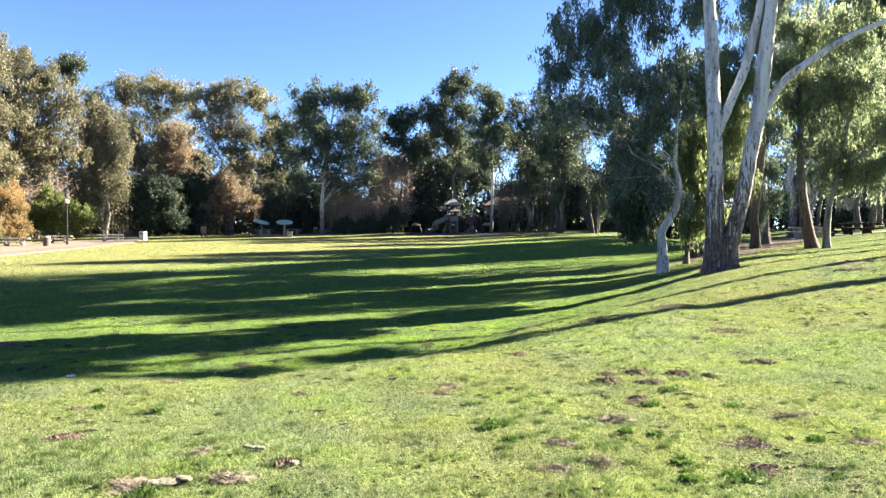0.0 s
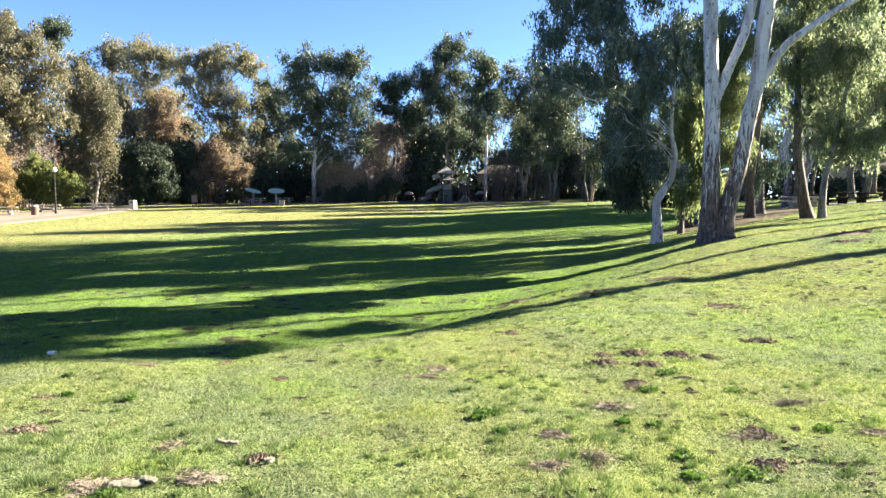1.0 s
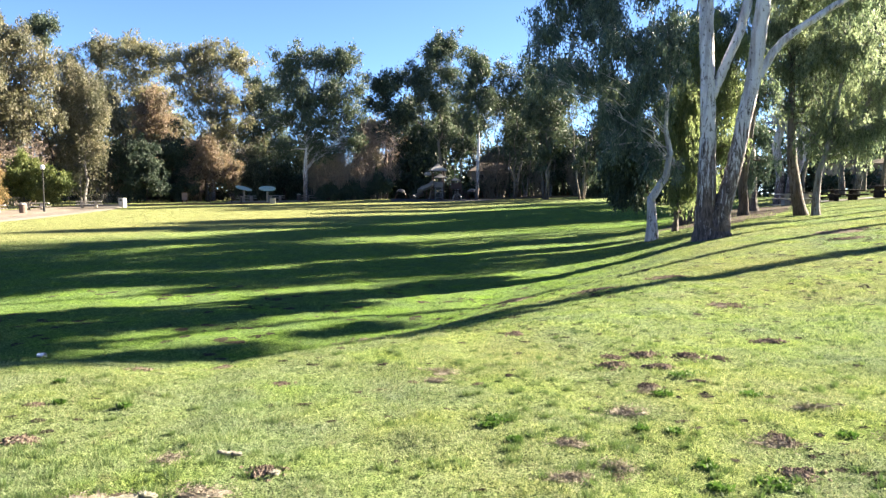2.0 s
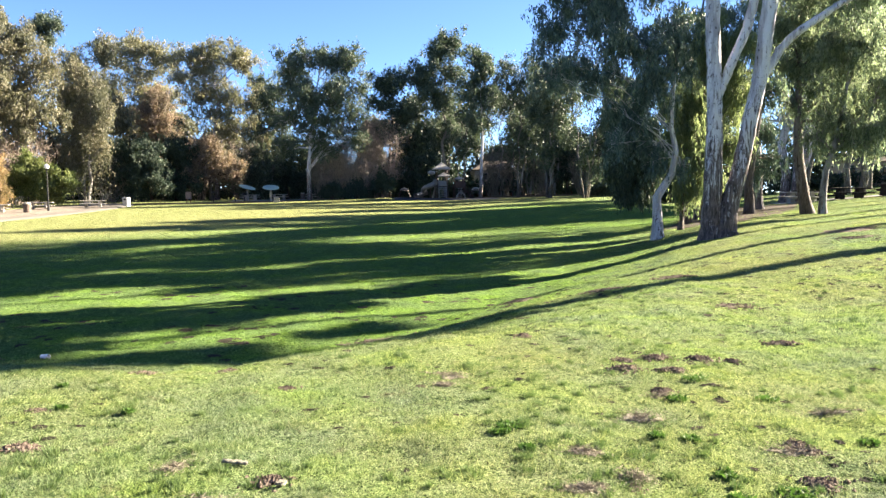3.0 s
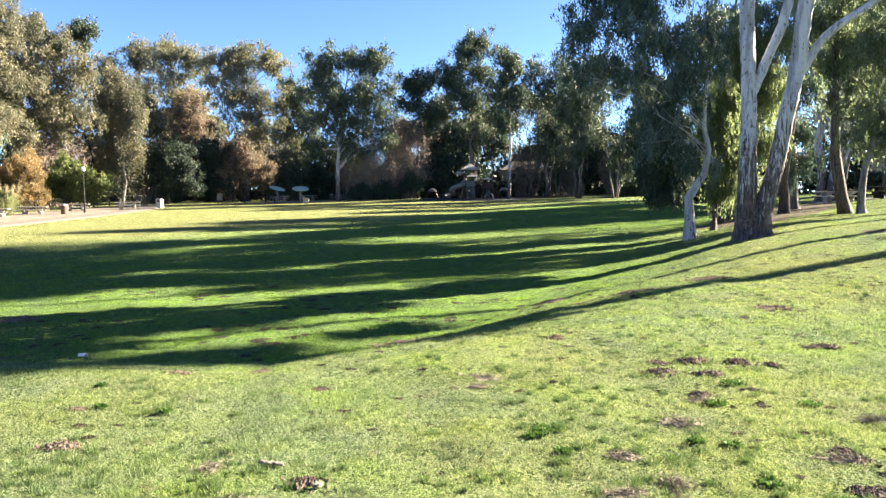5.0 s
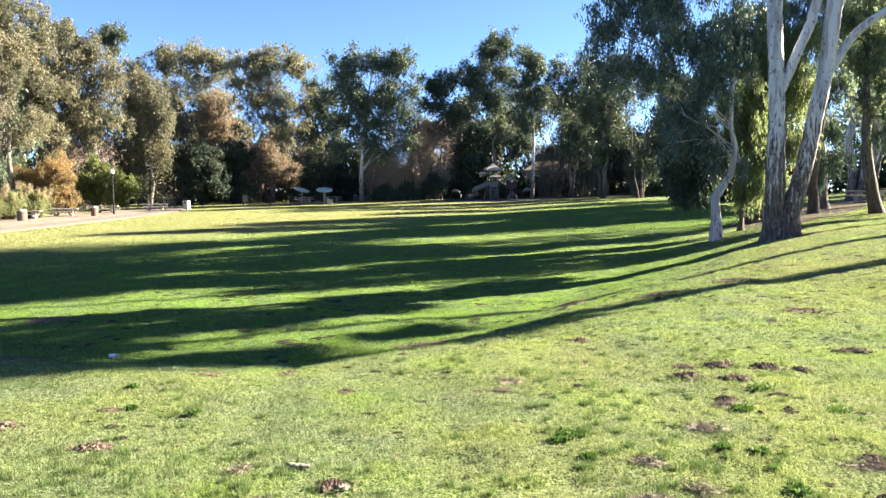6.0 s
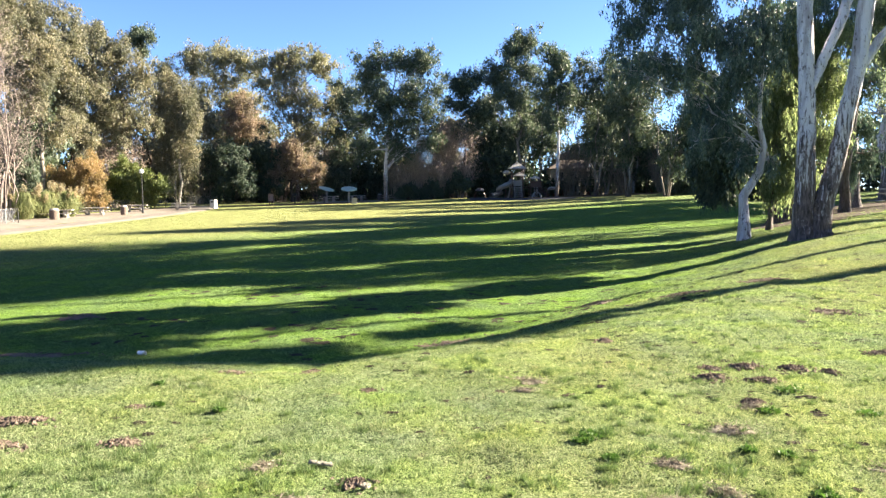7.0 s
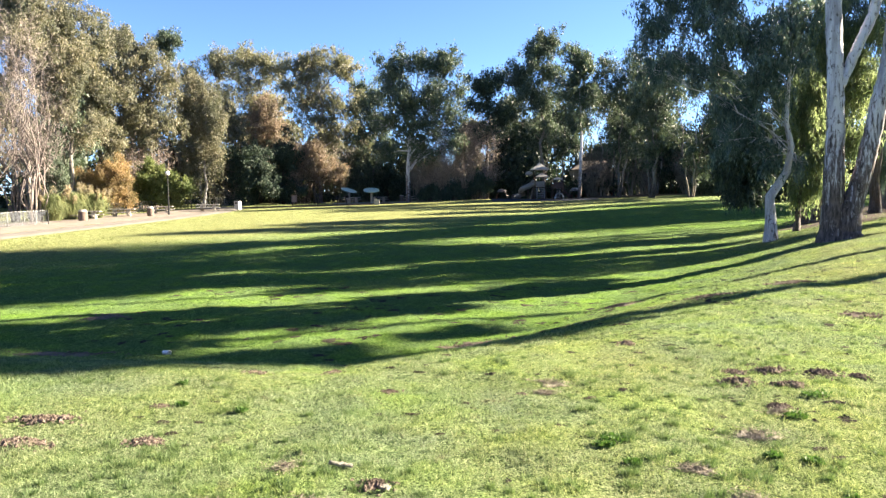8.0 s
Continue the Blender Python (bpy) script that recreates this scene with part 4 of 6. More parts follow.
# trees on the bank beyond the +x side, which throw the long shadows over the hollow
for i, (sx, sy, sh, sw, sb, parts, full) in enumerate((
        (20.7, 19.3, 20, 5.9, 9.8, 26, 0.185), (34.7, 25.4, 25, 6.0, 16, 22, 0.17), (23.1, 27.5, 18, 3.8, 8, 14, 0.16), (27.9, 26.3, 23, 4.0, 11, 10, 0.15), (29.4, 33.1, 28, 5.0, 20.5, 14, 0.14),
        (30.8, 37.4, 28, 6.8, 19, 22, 0.16), (40, 45, 29, 7, 19, 24, 0.17), (42.3, 53.8, 31, 8.5, 22, 20, 0.16), (47, 62, 24, 10, 9, 30, 0.2), (34, 55, 20, 9, 6, 26, 0.2), (39, 65, 29, 9, 7, 30, 0.2), (46, 73, 29, 9, 7, 30, 0.2))):
    add_tree("eucalyptus_tree", sx, sy, sh, sw, sb, 300 * parts, BARK_GREY, LEAF_GREEN, "tall eucalyptus with a grey trunk on the grassy bank", 300 + i,
             trunk_r=0.3, size=0.5, ratio=0.7, group="trees on the bank", clumps=parts, clump=full, loose=True)

# unseen trees added behind the camera, which cut the skylight and close the park
for i, (sx, sy, sh) in enumerate(((-56, 20, 10), (-56, 4, 9), (-50, -12, 10), (-42, -26, 11), (-18, -38, 10), (0, -40, 9), (18, -36, 11), (36, -22, 10), (48, -4, 11), (-30, -34, 10), (-9, -39, 9), (9, -38, 10), (28, -30, 9), (43, -13, 10))):
    add_tree("eucalyptus_tree", sx, sy, sh, 13, 1.6, 2600, BARK_GREY, LEAF_OLIVE, "unseen low eucalyptus with olive foliage, added behind the knoll to cut skylight", 400 + i,
             trunk_r=0.35, size=1.3, ratio=0.6, twigs=1, group="trees behind the knoll")



# ---- more materials ----
SOIL = surface("soil", (0.068, 0.052, 0.041), (0.185, 0.142, 0.115), 9.0, 0.95, 0.1, relief=0.9, fine=60)
DRY = surface("dry_thatch", (0.19, 0.163, 0.125), (0.32, 0.28, 0.225), 14.0, 0.95, 0.1, relief=0.8, fine=90)
GRAVEL = surface("pale_gravel", (0.139, 0.124, 0.107), (0.19, 0.173, 0.153), 1.2, 0.95, 0.1, relief=0.5, fine=30)
EARTH = surface("bare_earth", (0.168, 0.142, 0.118), (0.235, 0.203, 0.172), 0.9, 0.95, 0.1, relief=0.6, fine=22)
PAVING = surface("paving", (0.173, 0.168, 0.161), (0.243, 0.236, 0.231), 1.0, 0.9, 0.2, relief=0.3, fine=25)
MULCH = surface("leaf_litter", (0.0317, 0.0231, 0.0173), (0.0811, 0.0606, 0.0433), 3.0, 0.95, 0.1, relief=0.9, fine=40)
CONCRETE = surface("concrete", (0.265, 0.243, 0.214), (0.358, 0.335, 0.3), 3.0, 0.85, 0.25, relief=0.2, fine=60)
PEBBLE = surface("pebble_concrete", (0.105, 0.078, 0.064), (0.178, 0.140, 0.118), 12.0, 0.9, 0.2, relief=0.5, fine=70)
WIRE = surface("weathered_wire", (0.243, 0.254, 0.265), (0.335, 0.346, 0.358), 6.0, 0.5, 0.4, 0.1, relief=0.05)
WHITE = surface("white_plastic", (0.33, 0.335, 0.335), (0.40, 0.405, 0.405), 4.0, 0.45, 0.4, relief=0.05)
BLACK = surface("black_paint", (0.00693, 0.0075, 0.00811), (0.0173, 0.0173, 0.0185), 5.0, 0.45, 0.4, relief=0.05)
DARK_WOOD = surface("dark_wood", (0.0173, 0.0139, 0.0115), (0.0433, 0.0335, 0.026), 4.0, 0.8, 0.2, relief=0.4, stretch=(0.3, 2, 2))
RED_WOOD = surface("red_wood", (0.092, 0.0433, 0.0289), (0.156, 0.0811, 0.0548), 4.0, 0.8, 0.2, relief=0.4)
BOARD = surface("faded_board", (0.21, 0.145, 0.12), (0.29, 0.21, 0.18), 4.0, 0.8, 0.2, relief=0.2)
CANOPY = surface("pale_green_canopy", (0.33, 0.46, 0.39), (0.43, 0.55, 0.48), 2.0, 0.5, 0.4, relief=0.05)
STEEL = surface("galvanised_steel", (0.202, 0.207, 0.214), (0.3, 0.306, 0.312), 6.0, 0.4, 0.5, 0.7, relief=0.05)
ROOF_TAN = surface("faded_roof", (0.289, 0.271, 0.254), (0.37, 0.352, 0.329), 3.0, 0.6, 0.3, relief=0.1)
SLIDE = surface("beige_plastic", (0.15, 0.14, 0.13), (0.22, 0.205, 0.19), 2.0, 0.4, 0.4, relief=0.03)
MAROON = surface("maroon_paint", (0.0404, 0.0185, 0.0161), (0.0693, 0.0346, 0.03), 4.0, 0.45, 0.4, relief=0.05)
STUCCO = surface("stucco", (0.40, 0.32, 0.27), (0.50, 0.42, 0.36), 1.0, 0.9, 0.15, relief=0.3, fine=20)
SHINGLE = surface("roof_shingle", (0.075, 0.062, 0.056), (0.13, 0.11, 0.10), 1.5, 0.9, 0.15, relief=0.5, fine=12)
GLASS = surface("window_glass", (0.0115, 0.0144, 0.0173), (0.0289, 0.0346, 0.0404), 0.6, 0.08, 0.6, relief=0.0)
PLUME = leaf_material("plume", (0.304, 0.246, 0.174), (0.376, 0.31, 0.231), (0.433, 0.376, 0.296), 0.4)
REED = leaf_material("reed", (0.0937, 0.115, 0.0506), (0.159, 0.187, 0.0869), (0.26, 0.267, 0.144), 0.3)
GLOBE, gnt, gb = material("frosted_globe", 0.3, 0.5)
gb.inputs["Base Color"].default_value = (0.85, 0.85, 0.82, 1)


# ---- path, bare earth, paving: thin sheets that follow the ground ----
def sheet(name, line, half, mat, label, category, lift=0.02, wander=0.15, seed=1):
    """A strip of ground along line [(x, y)], with a ragged edge."""
    rng = np.random.default_rng(seed)
    a = np.array(line, float)
    t = np.linspace(0, len(a) - 1, (len(a) - 1) * 24 + 1)
    c = np.stack([np.interp(t, np.arange(len(a)), a[:, i]) for i in range(2)], 1)
    tan = np.gradient(c, axis=0)
    nrm = np.stack([-tan[:, 1], tan[:, 0]], 1) / (np.linalg.norm(tan, axis=1)[:, None] + 1e-9)
    hw = np.interp(t, np.arange(len(a)), half)
    cols = np.linspace(-1, 1, 9)
    edge = rng.normal(0, wander, (2, len(c)))
    X = c[:, None] + nrm[:, None] * (cols[None, :, None] * hw[:, None, None])
    X[:, 0] += nrm * edge[0][:, None]
    X[:, -1] += nrm * edge[1][:, None]
    Z = turf(X[..., 0], X[..., 1]) + lift
    Z[:, 0] -= lift + 0.03
    Z[:, -1] -= lift + 0.03
    V = np.dstack([X, Z]).reshape(-1, 3)
    n, m = Z.shape
    i = (np.arange(n - 1)[:, None] * m + np.arange(m - 1)[None]).ravel()
    ob = new(name, mesh_from(name, V, np.stack([i, i + 1, i + m + 1, i + m], 1), mat, True))
    return tagged(ob, label, category, kind="structure")


sheet("path", [(-33.5, 20), (-32.6, 34), (-32.2, 46), (-32.2, 56), (-33.0, 67), (-34.8, 77)], [1.5, 1.5, 1.5, 1.5, 1.4, 0.8], GRAVEL, "pale gravel footpath along the lawn's edge", "path", 0.09, 0.08, 2)
sheet("pavement", [(-40, 22), (-39, 36), (-39, 50), (-38.6, 64), (-37.5, 76), (-38, 82)], [4.6, 4.8, 5, 4.6, 3.2, 1.5], EARTH, "bare tan earth around the picnic tables", "bare ground", 0.06, 0.3, 3)
sheet("pavement_2", [(-27, 90), (-21, 90.5), (-14, 95)], [2.5, 4.0, 2.5], PAVING, "grey paving under the canopies", "paving", 0.02, 0.1, 4)
# widened past the playground to paint the shade under the trees
sheet("pavement_3", [(-14, 98), (0, 95.5), (14, 95), (26, 97)], [5, 8, 7, 6], MULCH, "dark bark chips under the playground, widened as shade under the trees", "play surface", 0.03, 0.2, 5)
sheet("pavement_4", [(24, 49), (34, 47.5), (46, 45)], [1.6, 1.6, 1.6], PAVING, "grey paved path on the bank", "path", 0.03, 0.08, 6)
sheet("pavement_5", [(-37.5, 80), (-31, 81.5), (-25, 83.2), (-18.5, 86.5)], [1.5, 2.6, 3.0, 1.5], MULCH, "dark bark chips and leaf litter before the canopies", "leaf litter", 0.03, 0.25, 8)
sheet("litter_strip", [(11.5, 30), (14.5, 34), (18, 40), (22, 47)], [2.2, 3.0, 3.2, 3.0], MULCH, "brown leaf litter under the eucalyptus trees", "leaf litter", 0.01, 0.5, 7)

# ---- soil mounds, dry patches ----
PATCHES = []


def soil_patch(name, x, y, rx, ry, h, mat, label, category, seed, crumbs=230, straw=False):
    """A flat ragged patch with crumbs of soil, or stalks of straw, strewn over and around it."""
    rng = np.random.default_rng(seed)
    nr, na = 9, 36
    ang = np.linspace(0, 2 * np.pi, na, endpoint=False)
    edge = (0.66 if straw else 0.6) * (1 + sum(rng.normal(0, 0.34 / k ** 0.6) * np.cos(k * ang + rng.uniform(0, 6)) for k in range(1, 11)))
    r = np.linspace(0, 1, nr)[:, None]
    X = x + np.cos(ang)[None] * r * edge[None] * rx
    Y = y + np.sin(ang)[None] * r * edge[None] * ry
    Z = turf(X, Y) + h * 0.45 * (1 - r ** 2) * (1 + rng.normal(0, 0.3, (nr, na))) + 0.005 - 0.02 * (r > 0.98)
    V = np.stack([X - x, Y - y, Z - g(x, y)], -1).reshape(-1, 3)
    i, j = np.meshgrid(np.arange(nr - 1), np.arange(na), indexing="ij")
    k = (j + 1) % na
    F = np.stack([i * na + j, (i + 1) * na + j, (i + 1) * na + k, i * na + k], -1).reshape(-1, 4)
    tri = np.concatenate([F[:, [0, 1, 2]], F[:, [0, 2, 3]]])
    a, q = rng.uniform(0, 2 * np.pi, crumbs), np.abs(rng.normal(0, 0.62, crumbs)) + 0.15 * rng.random(crumbs)
    cx, cy = x + np.cos(a) * q * rx, y + np.sin(a) * q * ry
    cz = turf(cx, cy) + np.maximum(h, 0) * 0.4 * np.clip(1 - q ** 2, 0, 1)
    c = np.stack([cx - x, cy - y, cz - g(x, y)], 1)
    if straw:
        v, f = leaf_quads(c + [0, 0, 0.012], rng, 0.05, 0.0, 0.07)
        v[:, 2] = np.clip(v[:, 2], c[:, 2].min(), c[:, 2].max() + 0.02)
    else:
        s = min(0.015, 0.08 * (rx + ry)) * rng.uniform(0.25, 1.0, crumbs) ** 1.5 * 1.25 * (1 + 0.35 * y / 10)
        octa = np.array([(1, 0, 0), (-1, 0, 0), (0, 1, 0), (0, -1, 0), (0, 0, 0.8), (0, 0, -0.8)])
        v = (c[:, None] + s[:, None, None] * (octa[None] + rng.normal(0, 0.25, (crumbs, 6, 3)))).reshape(-1, 3)
        of = np.array([(0, 2, 4), (2, 1, 4), (1, 3, 4), (3, 0, 4), (2, 0, 5), (1, 2, 5), (3, 1, 5), (0, 3, 5)])
        f = (np.arange(crumbs)[:, None, None] * 6 + of[None]).reshape(-1, 3)
    ob = thing(name, Matrix.Translation((x, y, g(x, y))), label, category, "patches in the lawn")
    child("bare_ground", mesh_from("bare_ground", V, tri, mat), ob)
    tagged(child("dry_thatch" if straw else "loose_soil", mesh_from("loose_soil", v, f, mat), ob), kind="stuff")
    PATCHES.append((x, y, rx, ry))


for i, (px, py, prx, pry, ph) in enumerate((
        (-3.44, 4.24, 0.25, 0.11, 0.035), (-3.27, 3.82, 0.19, 0.10, 0.03), (-2.49, 3.95, 0.13, 0.09, 0.03), (-2.58, 5.88, 0.12, 0.14, 0.02), (-1.90, 6.0, 0.09, 0.14, 0.02), (-1.19, 5.27, 0.07, 0.05, 0.015), (-2.77, 4.61, 0.07, 0.04, 0.012),
        (-0.90, 3.43, 0.10, 0.08, 0.03), (1.69, 6.15, 0.12, 0.10, 0.03), (1.97, 6.15, 0.19, 0.14, 0.035), (1.58, 5.77, 0.16, 0.10, 0.03), (1.97, 5.69, 0.15, 0.09, 0.025), (2.37, 6.11, 0.12, 0.11, 0.03), (2.66, 6.06, 0.07, 0.06, 0.02),
        (1.72, 5.14, 0.08, 0.07, 0.02), (0.94, 7.4, 0.07, 0.11, 0.02), (-0.14, 5.33, 0.04, 0.03, 0.01), (0.38, 5.21, 0.05, 0.04, 0.01), (2.01, 3.46, 0.11, 0.10, 0.02), (0.84, 3.38, 0.045, 0.07, -0.02), (1.0, 3.39, 0.05, 0.06, 0.015),
        (2.17, 4.01, 0.08, 0.06, 0.02), (2.19, 3.88, 0.06, 0.05, 0.02), (-1.5, 3.12, 0.07, 0.05, 0.015), (3.57, 7.01, 0.17, 0.13, 0.03), (4.18, 9.45, 0.28, 0.30, 0.035),
        (4.68, 13.2, 0.55, 0.35, 0.03), (1.82, 14.9, 0.55, 0.4, 0.04), (-9.6, 14.1, 0.7, 0.5, 0.04), (-7.8, 10.6, 1.2, 0.35, 0.03), (-1.2, 11.6, 0.7, 0.4, 0.03), (11.9, 19.3, 1.3, 0.55, 0.04), (10.6, 17.2, 0.6, 0.3, 0.03), (3.0, 12.4, 0.6, 0.3, 0.03))):
    soil_patch("soil_mound", px, py, prx, pry, ph * 1.4, SOIL, "low mound of reddish-brown crumbly soil in the grass", "soil mound", 500 + i)
for i, (px, py, prx, pry) in enumerate(((-1.44, 3.60, 0.10, 0.09), (-1.12, 3.14, 0.17, 0.09), (1.37, 4.49, 0.17, 0.14), (0.84, 3.82, 0.14, 0.09), (0.73, 3.30, 0.13, 0.08), (0.04, 5.37, 0.08, 0.06), (-1.62, 3.04, 0.2, 0.12), (1.03, 3.49, 0.10, 0.07), (2.11, 3.89, 0.17, 0.09), (0.10, 5.62, 0.2, 0.09), (1.67, 4.99, 0.09, 0.07), (2.69, 4.57, 0.14, 0.07), (2.9, 3.9, 0.16, 0.1))):
    soil_patch("dry_patch", px, py, prx, pry, 0.006, DRY, "worn patch of dry straw-coloured turf", "dry patch", 600 + i, 500, True)

# ---- picnic furniture ----


def picnic_table(mat):
    t = thing("picnic_table", Matrix(), "pale concrete picnic table with two benches", "table", "picnic tables by the path")
    part("tabletop", box(bmesh.new(), 0, 0, 0.72, 2.4, 0.8, 0.09, bevel=0.02), mat, t)
    for s in (-1, 1):
        part("bench", box(bmesh.new(), 0, s * 0.72, 0.42, 2.4, 0.32, 0.08, bevel=0.02), mat, t)
        bm = bmesh.new()
        r = bmesh.ops.create_cube(bm, size=1, matrix=Matrix.LocRotScale((s * 0.62, 0, 0.33), None, (0.3, 0.5, 0.7)))
        for v in r["verts"]:
            if v.co.z < 0.3:
                v.co.y *= 1.5
        box(bm, s * 0.62, 0, 0.33, 0.16, 1.5, 0.12, bevel=0.01)
        part("pedestal", bm, mat, t)
    return t


first = picnic_table(CONCRETE)
spots = [(-40.2, 57.0, 18), (-39.5, 61.2, 22), (-38.7, 66.8, 20), (-35.6, 71.0, 24)]
for i, (x, y, a) in enumerate(spots):
    m = pose(x, y, g(x, y), 0, 0, a)
    if i:
        copy_thing(first, m)
    else:
        first.matrix_world = m
for x, y, a in ((-21.4, 92.5, 10), (-17.0, 95.0, -8), (-25.0, 91.5, 5)):
    tagged(copy_thing(first, pose(x, y, g(x, y), 0, 0, a)), "concrete picnic table in the trees' shade", group="picnic tables in the shade")
tagged(copy_thing(first, pose(24.2, 45.6, g(24.2, 45.6), 0, 0, -6)), "pale concrete picnic table on the bank", group="picnic tables on the bank")
dark = picnic_table(DARK_WOOD)
tagged(dark, "dark wooden picnic table in shade on the bank", group="picnic tables on the bank")
dark.matrix_world = pose(28.0, 46.5, g(28, 46.5), 0, 0, -4)
copy_thing(dark, pose(30.9, 46.3, g(30.9, 46.3), 0, 0, 5))
copy_thing(dark, pose(26.0, 47.4, g(26.0, 47.4), 0, 0, -2))


def litter_bin(x, y, h, r):
    t = thing("litter_bin", Matrix.Translation((x, y, g(x, y))), "round brown pebble-concrete litter bin by the path", "litter bin", "litter bins")
    bm = cyl(bmesh.new(), 0, 0, 0, h * 0.84, r, r * 1.05, 24)
    part("body", bm, PEBBLE, t)
    bm = cyl(bmesh.new(), 0, 0, h * 0.84, h, r * 1.08, r * 0.7, 24)
    part("lid", bm, CONCRETE, t, "pale domed lid")


litter_bin(-38.6, 54.2, 1.0, 0.36)
litter_bin(-36.3, 60.8, 0.95, 0.3)
litter_bin(-18.9, 96.0, 0.95, 0.3)


def white_bin(x, y):
    t = thing("litter_bin", pose(x, y, g(x, y), 0, 0, -15), "upright white litter bin with an oval opening", "litter bin", "litter bins")
    bm = box(bmesh.new(), 0, 0, 0.5, 0.62, 0.55, 1.0, bevel=0.06)
    part("body", bm, WHITE, t)
    bm = bmesh.new()
    bmesh.ops.create_cone(bm, cap_ends=True, segments=24, radius1=0.12, radius2=0.12, depth=0.03, matrix=pose(0, -0.28, 0.78, 90) @ Matrix.Diagonal((1.3, 0.8, 1, 1)))
    part("opening", bm, BLACK, t, "dark oval opening")


white_bin(-33.2, 73.3)


def street_lamp(x, y, h):
    t = thing("street_lamp", Matrix.Translation((x, y, g(x, y))), "slim black lamp post with a frosted globe", "lamp", "park lamps")
    bm = cyl(bmesh.new(), 0, 0, 0, 0.5, 0.13, 0.09, 14)
    cyl(bm, 0, 0, 0.5, 0.56, 0.11, 0.11, 14)
    part("base", bm, BLACK, t)
    part("pole", cyl(bmesh.new(), 0, 0, 0.5, h - 0.5, 0.065, 0.045, 12), BLACK, t)
    part("collar", cyl(bmesh.new(), 0, 0, h - 0.55, h - 0.44, 0.07, 0.13, 14), BLACK, t)
    bm = bmesh.new()
    bmesh.ops.create_uvsphere(bm, u_segments=18, v_segments=12, radius=0.2, matrix=Matrix.LocRotScale((0, 0, h - 0.24), None, (1, 1, 1.15)))
    part("globe", bm, GLOBE, t, "white frosted globe")
    part("finial", cyl(bmesh.new(), 0, 0, h - 0.03, h + 0.12, 0.06, 0.01, 10), BLACK, t)


street_lamp(-35.9, 63.4, 4.35)
street_lamp(-16.6, 98.0, 4.6)
street_lamp(10.6, 97.0, 4.4)


def notice_board(x, y):
    t = thing("notice_board", pose(x, y, g(x, y), 0, 0, 20), "small wooden notice board on two posts", "sign")
    for s in (-1, 1):
        part("post", box(bmesh.new(), s * 0.2, 0, 0.6, 0.09, 0.09, 1.2, bevel=0.01), RED_WOOD, t)
    part("panel", box(bmesh.new(), 0, -0.02, 0.98, 0.62, 0.06, 0.85, bevel=0.01), BOARD, t)
    part("cap", box(bmesh.new(), 0, -0.02, 1.4, 0.62, 0.14, 0.05, bevel=0.01), RED_WOOD, t)


notice_board(-29.4, 81.0)


def post_grill(x, y, h):
    t = thing("barbecue_grill", Matrix.Translation((x, y, g(x, y))), "dark steel barbecue grill on a post", "grill", "barbecue grills")
    part("post", cyl(bmesh.new(), 0, 0, 0, h - 0.3, 0.06, 0.06, 10), BLACK, t)
    bm = box(bmesh.new(), 0, 0, h - 0.12, 0.5, 0.42, 0.06)
    box(bm, 0, 0.2, h, 0.5, 0.04, 0.3)
    box(bm, -0.24, 0, h, 0.04, 0.42, 0.3)
    box(bm, 0.24, 0, h, 0.04, 0.42, 0.3)
    part("fire_box", bm, BLACK, t)


post_grill(-26.9, 82.5, 1.25)
post_grill(-24.9, 84.5, 1.0)
post_grill(-23.9, 85.0, 1.0)


def canopy(x, y, h, tilt_x, tilt_y):
    t = thing("shade_canopy", Matrix.Translation((x, y, g(x, y))), "small tilted pale green shade canopy on one post", "canopy", "shade canopies")
    part("post", cyl(bmesh.new(), 0, 0, 0, h, 0.14, 0.12, 14), CONCRETE, t)
    bm = bmesh.new()
    m = pose(0, 0, h, tilt_x, tilt_y, 0)
    bmesh.ops.create_cone(bm, cap_ends=True, segments=28, radius1=1.02, radius2=0.98, depth=0.07, matrix=m)
    part("panel", bm, CANOPY, t)
    part("bracket", box(bmesh.new(), 0, 0, -0.09, 0.9, 0.12, 0.1, m=m), BLACK, t)


canopy(-23.9, 86.3, 1.8, 8, 17)
canopy(-20.7, 85.2, 1.75, 16, 5)


def planter(x, y):
    t = thing("planter", pose(x, y, g(x, y), 0, 0, 12), "square pebble-concrete planter box on the paving", "planter")
    bm = bmesh.new()
    for s in (-1, 1):
        box(bm, s * 0.3, 0, 0.32, 0.08, 0.68, 0.64, bevel=0.01)
        box(bm, 0, s * 0.3, 0.32, 0.52, 0.08, 0.64)
    part("wall", bm, CONCRETE, t)
    part("soil", box(bmesh.new(), 0, 0, 0.28, 0.5, 0.5, 0.5), SOIL, t)


planter(-19.4, 82.5)


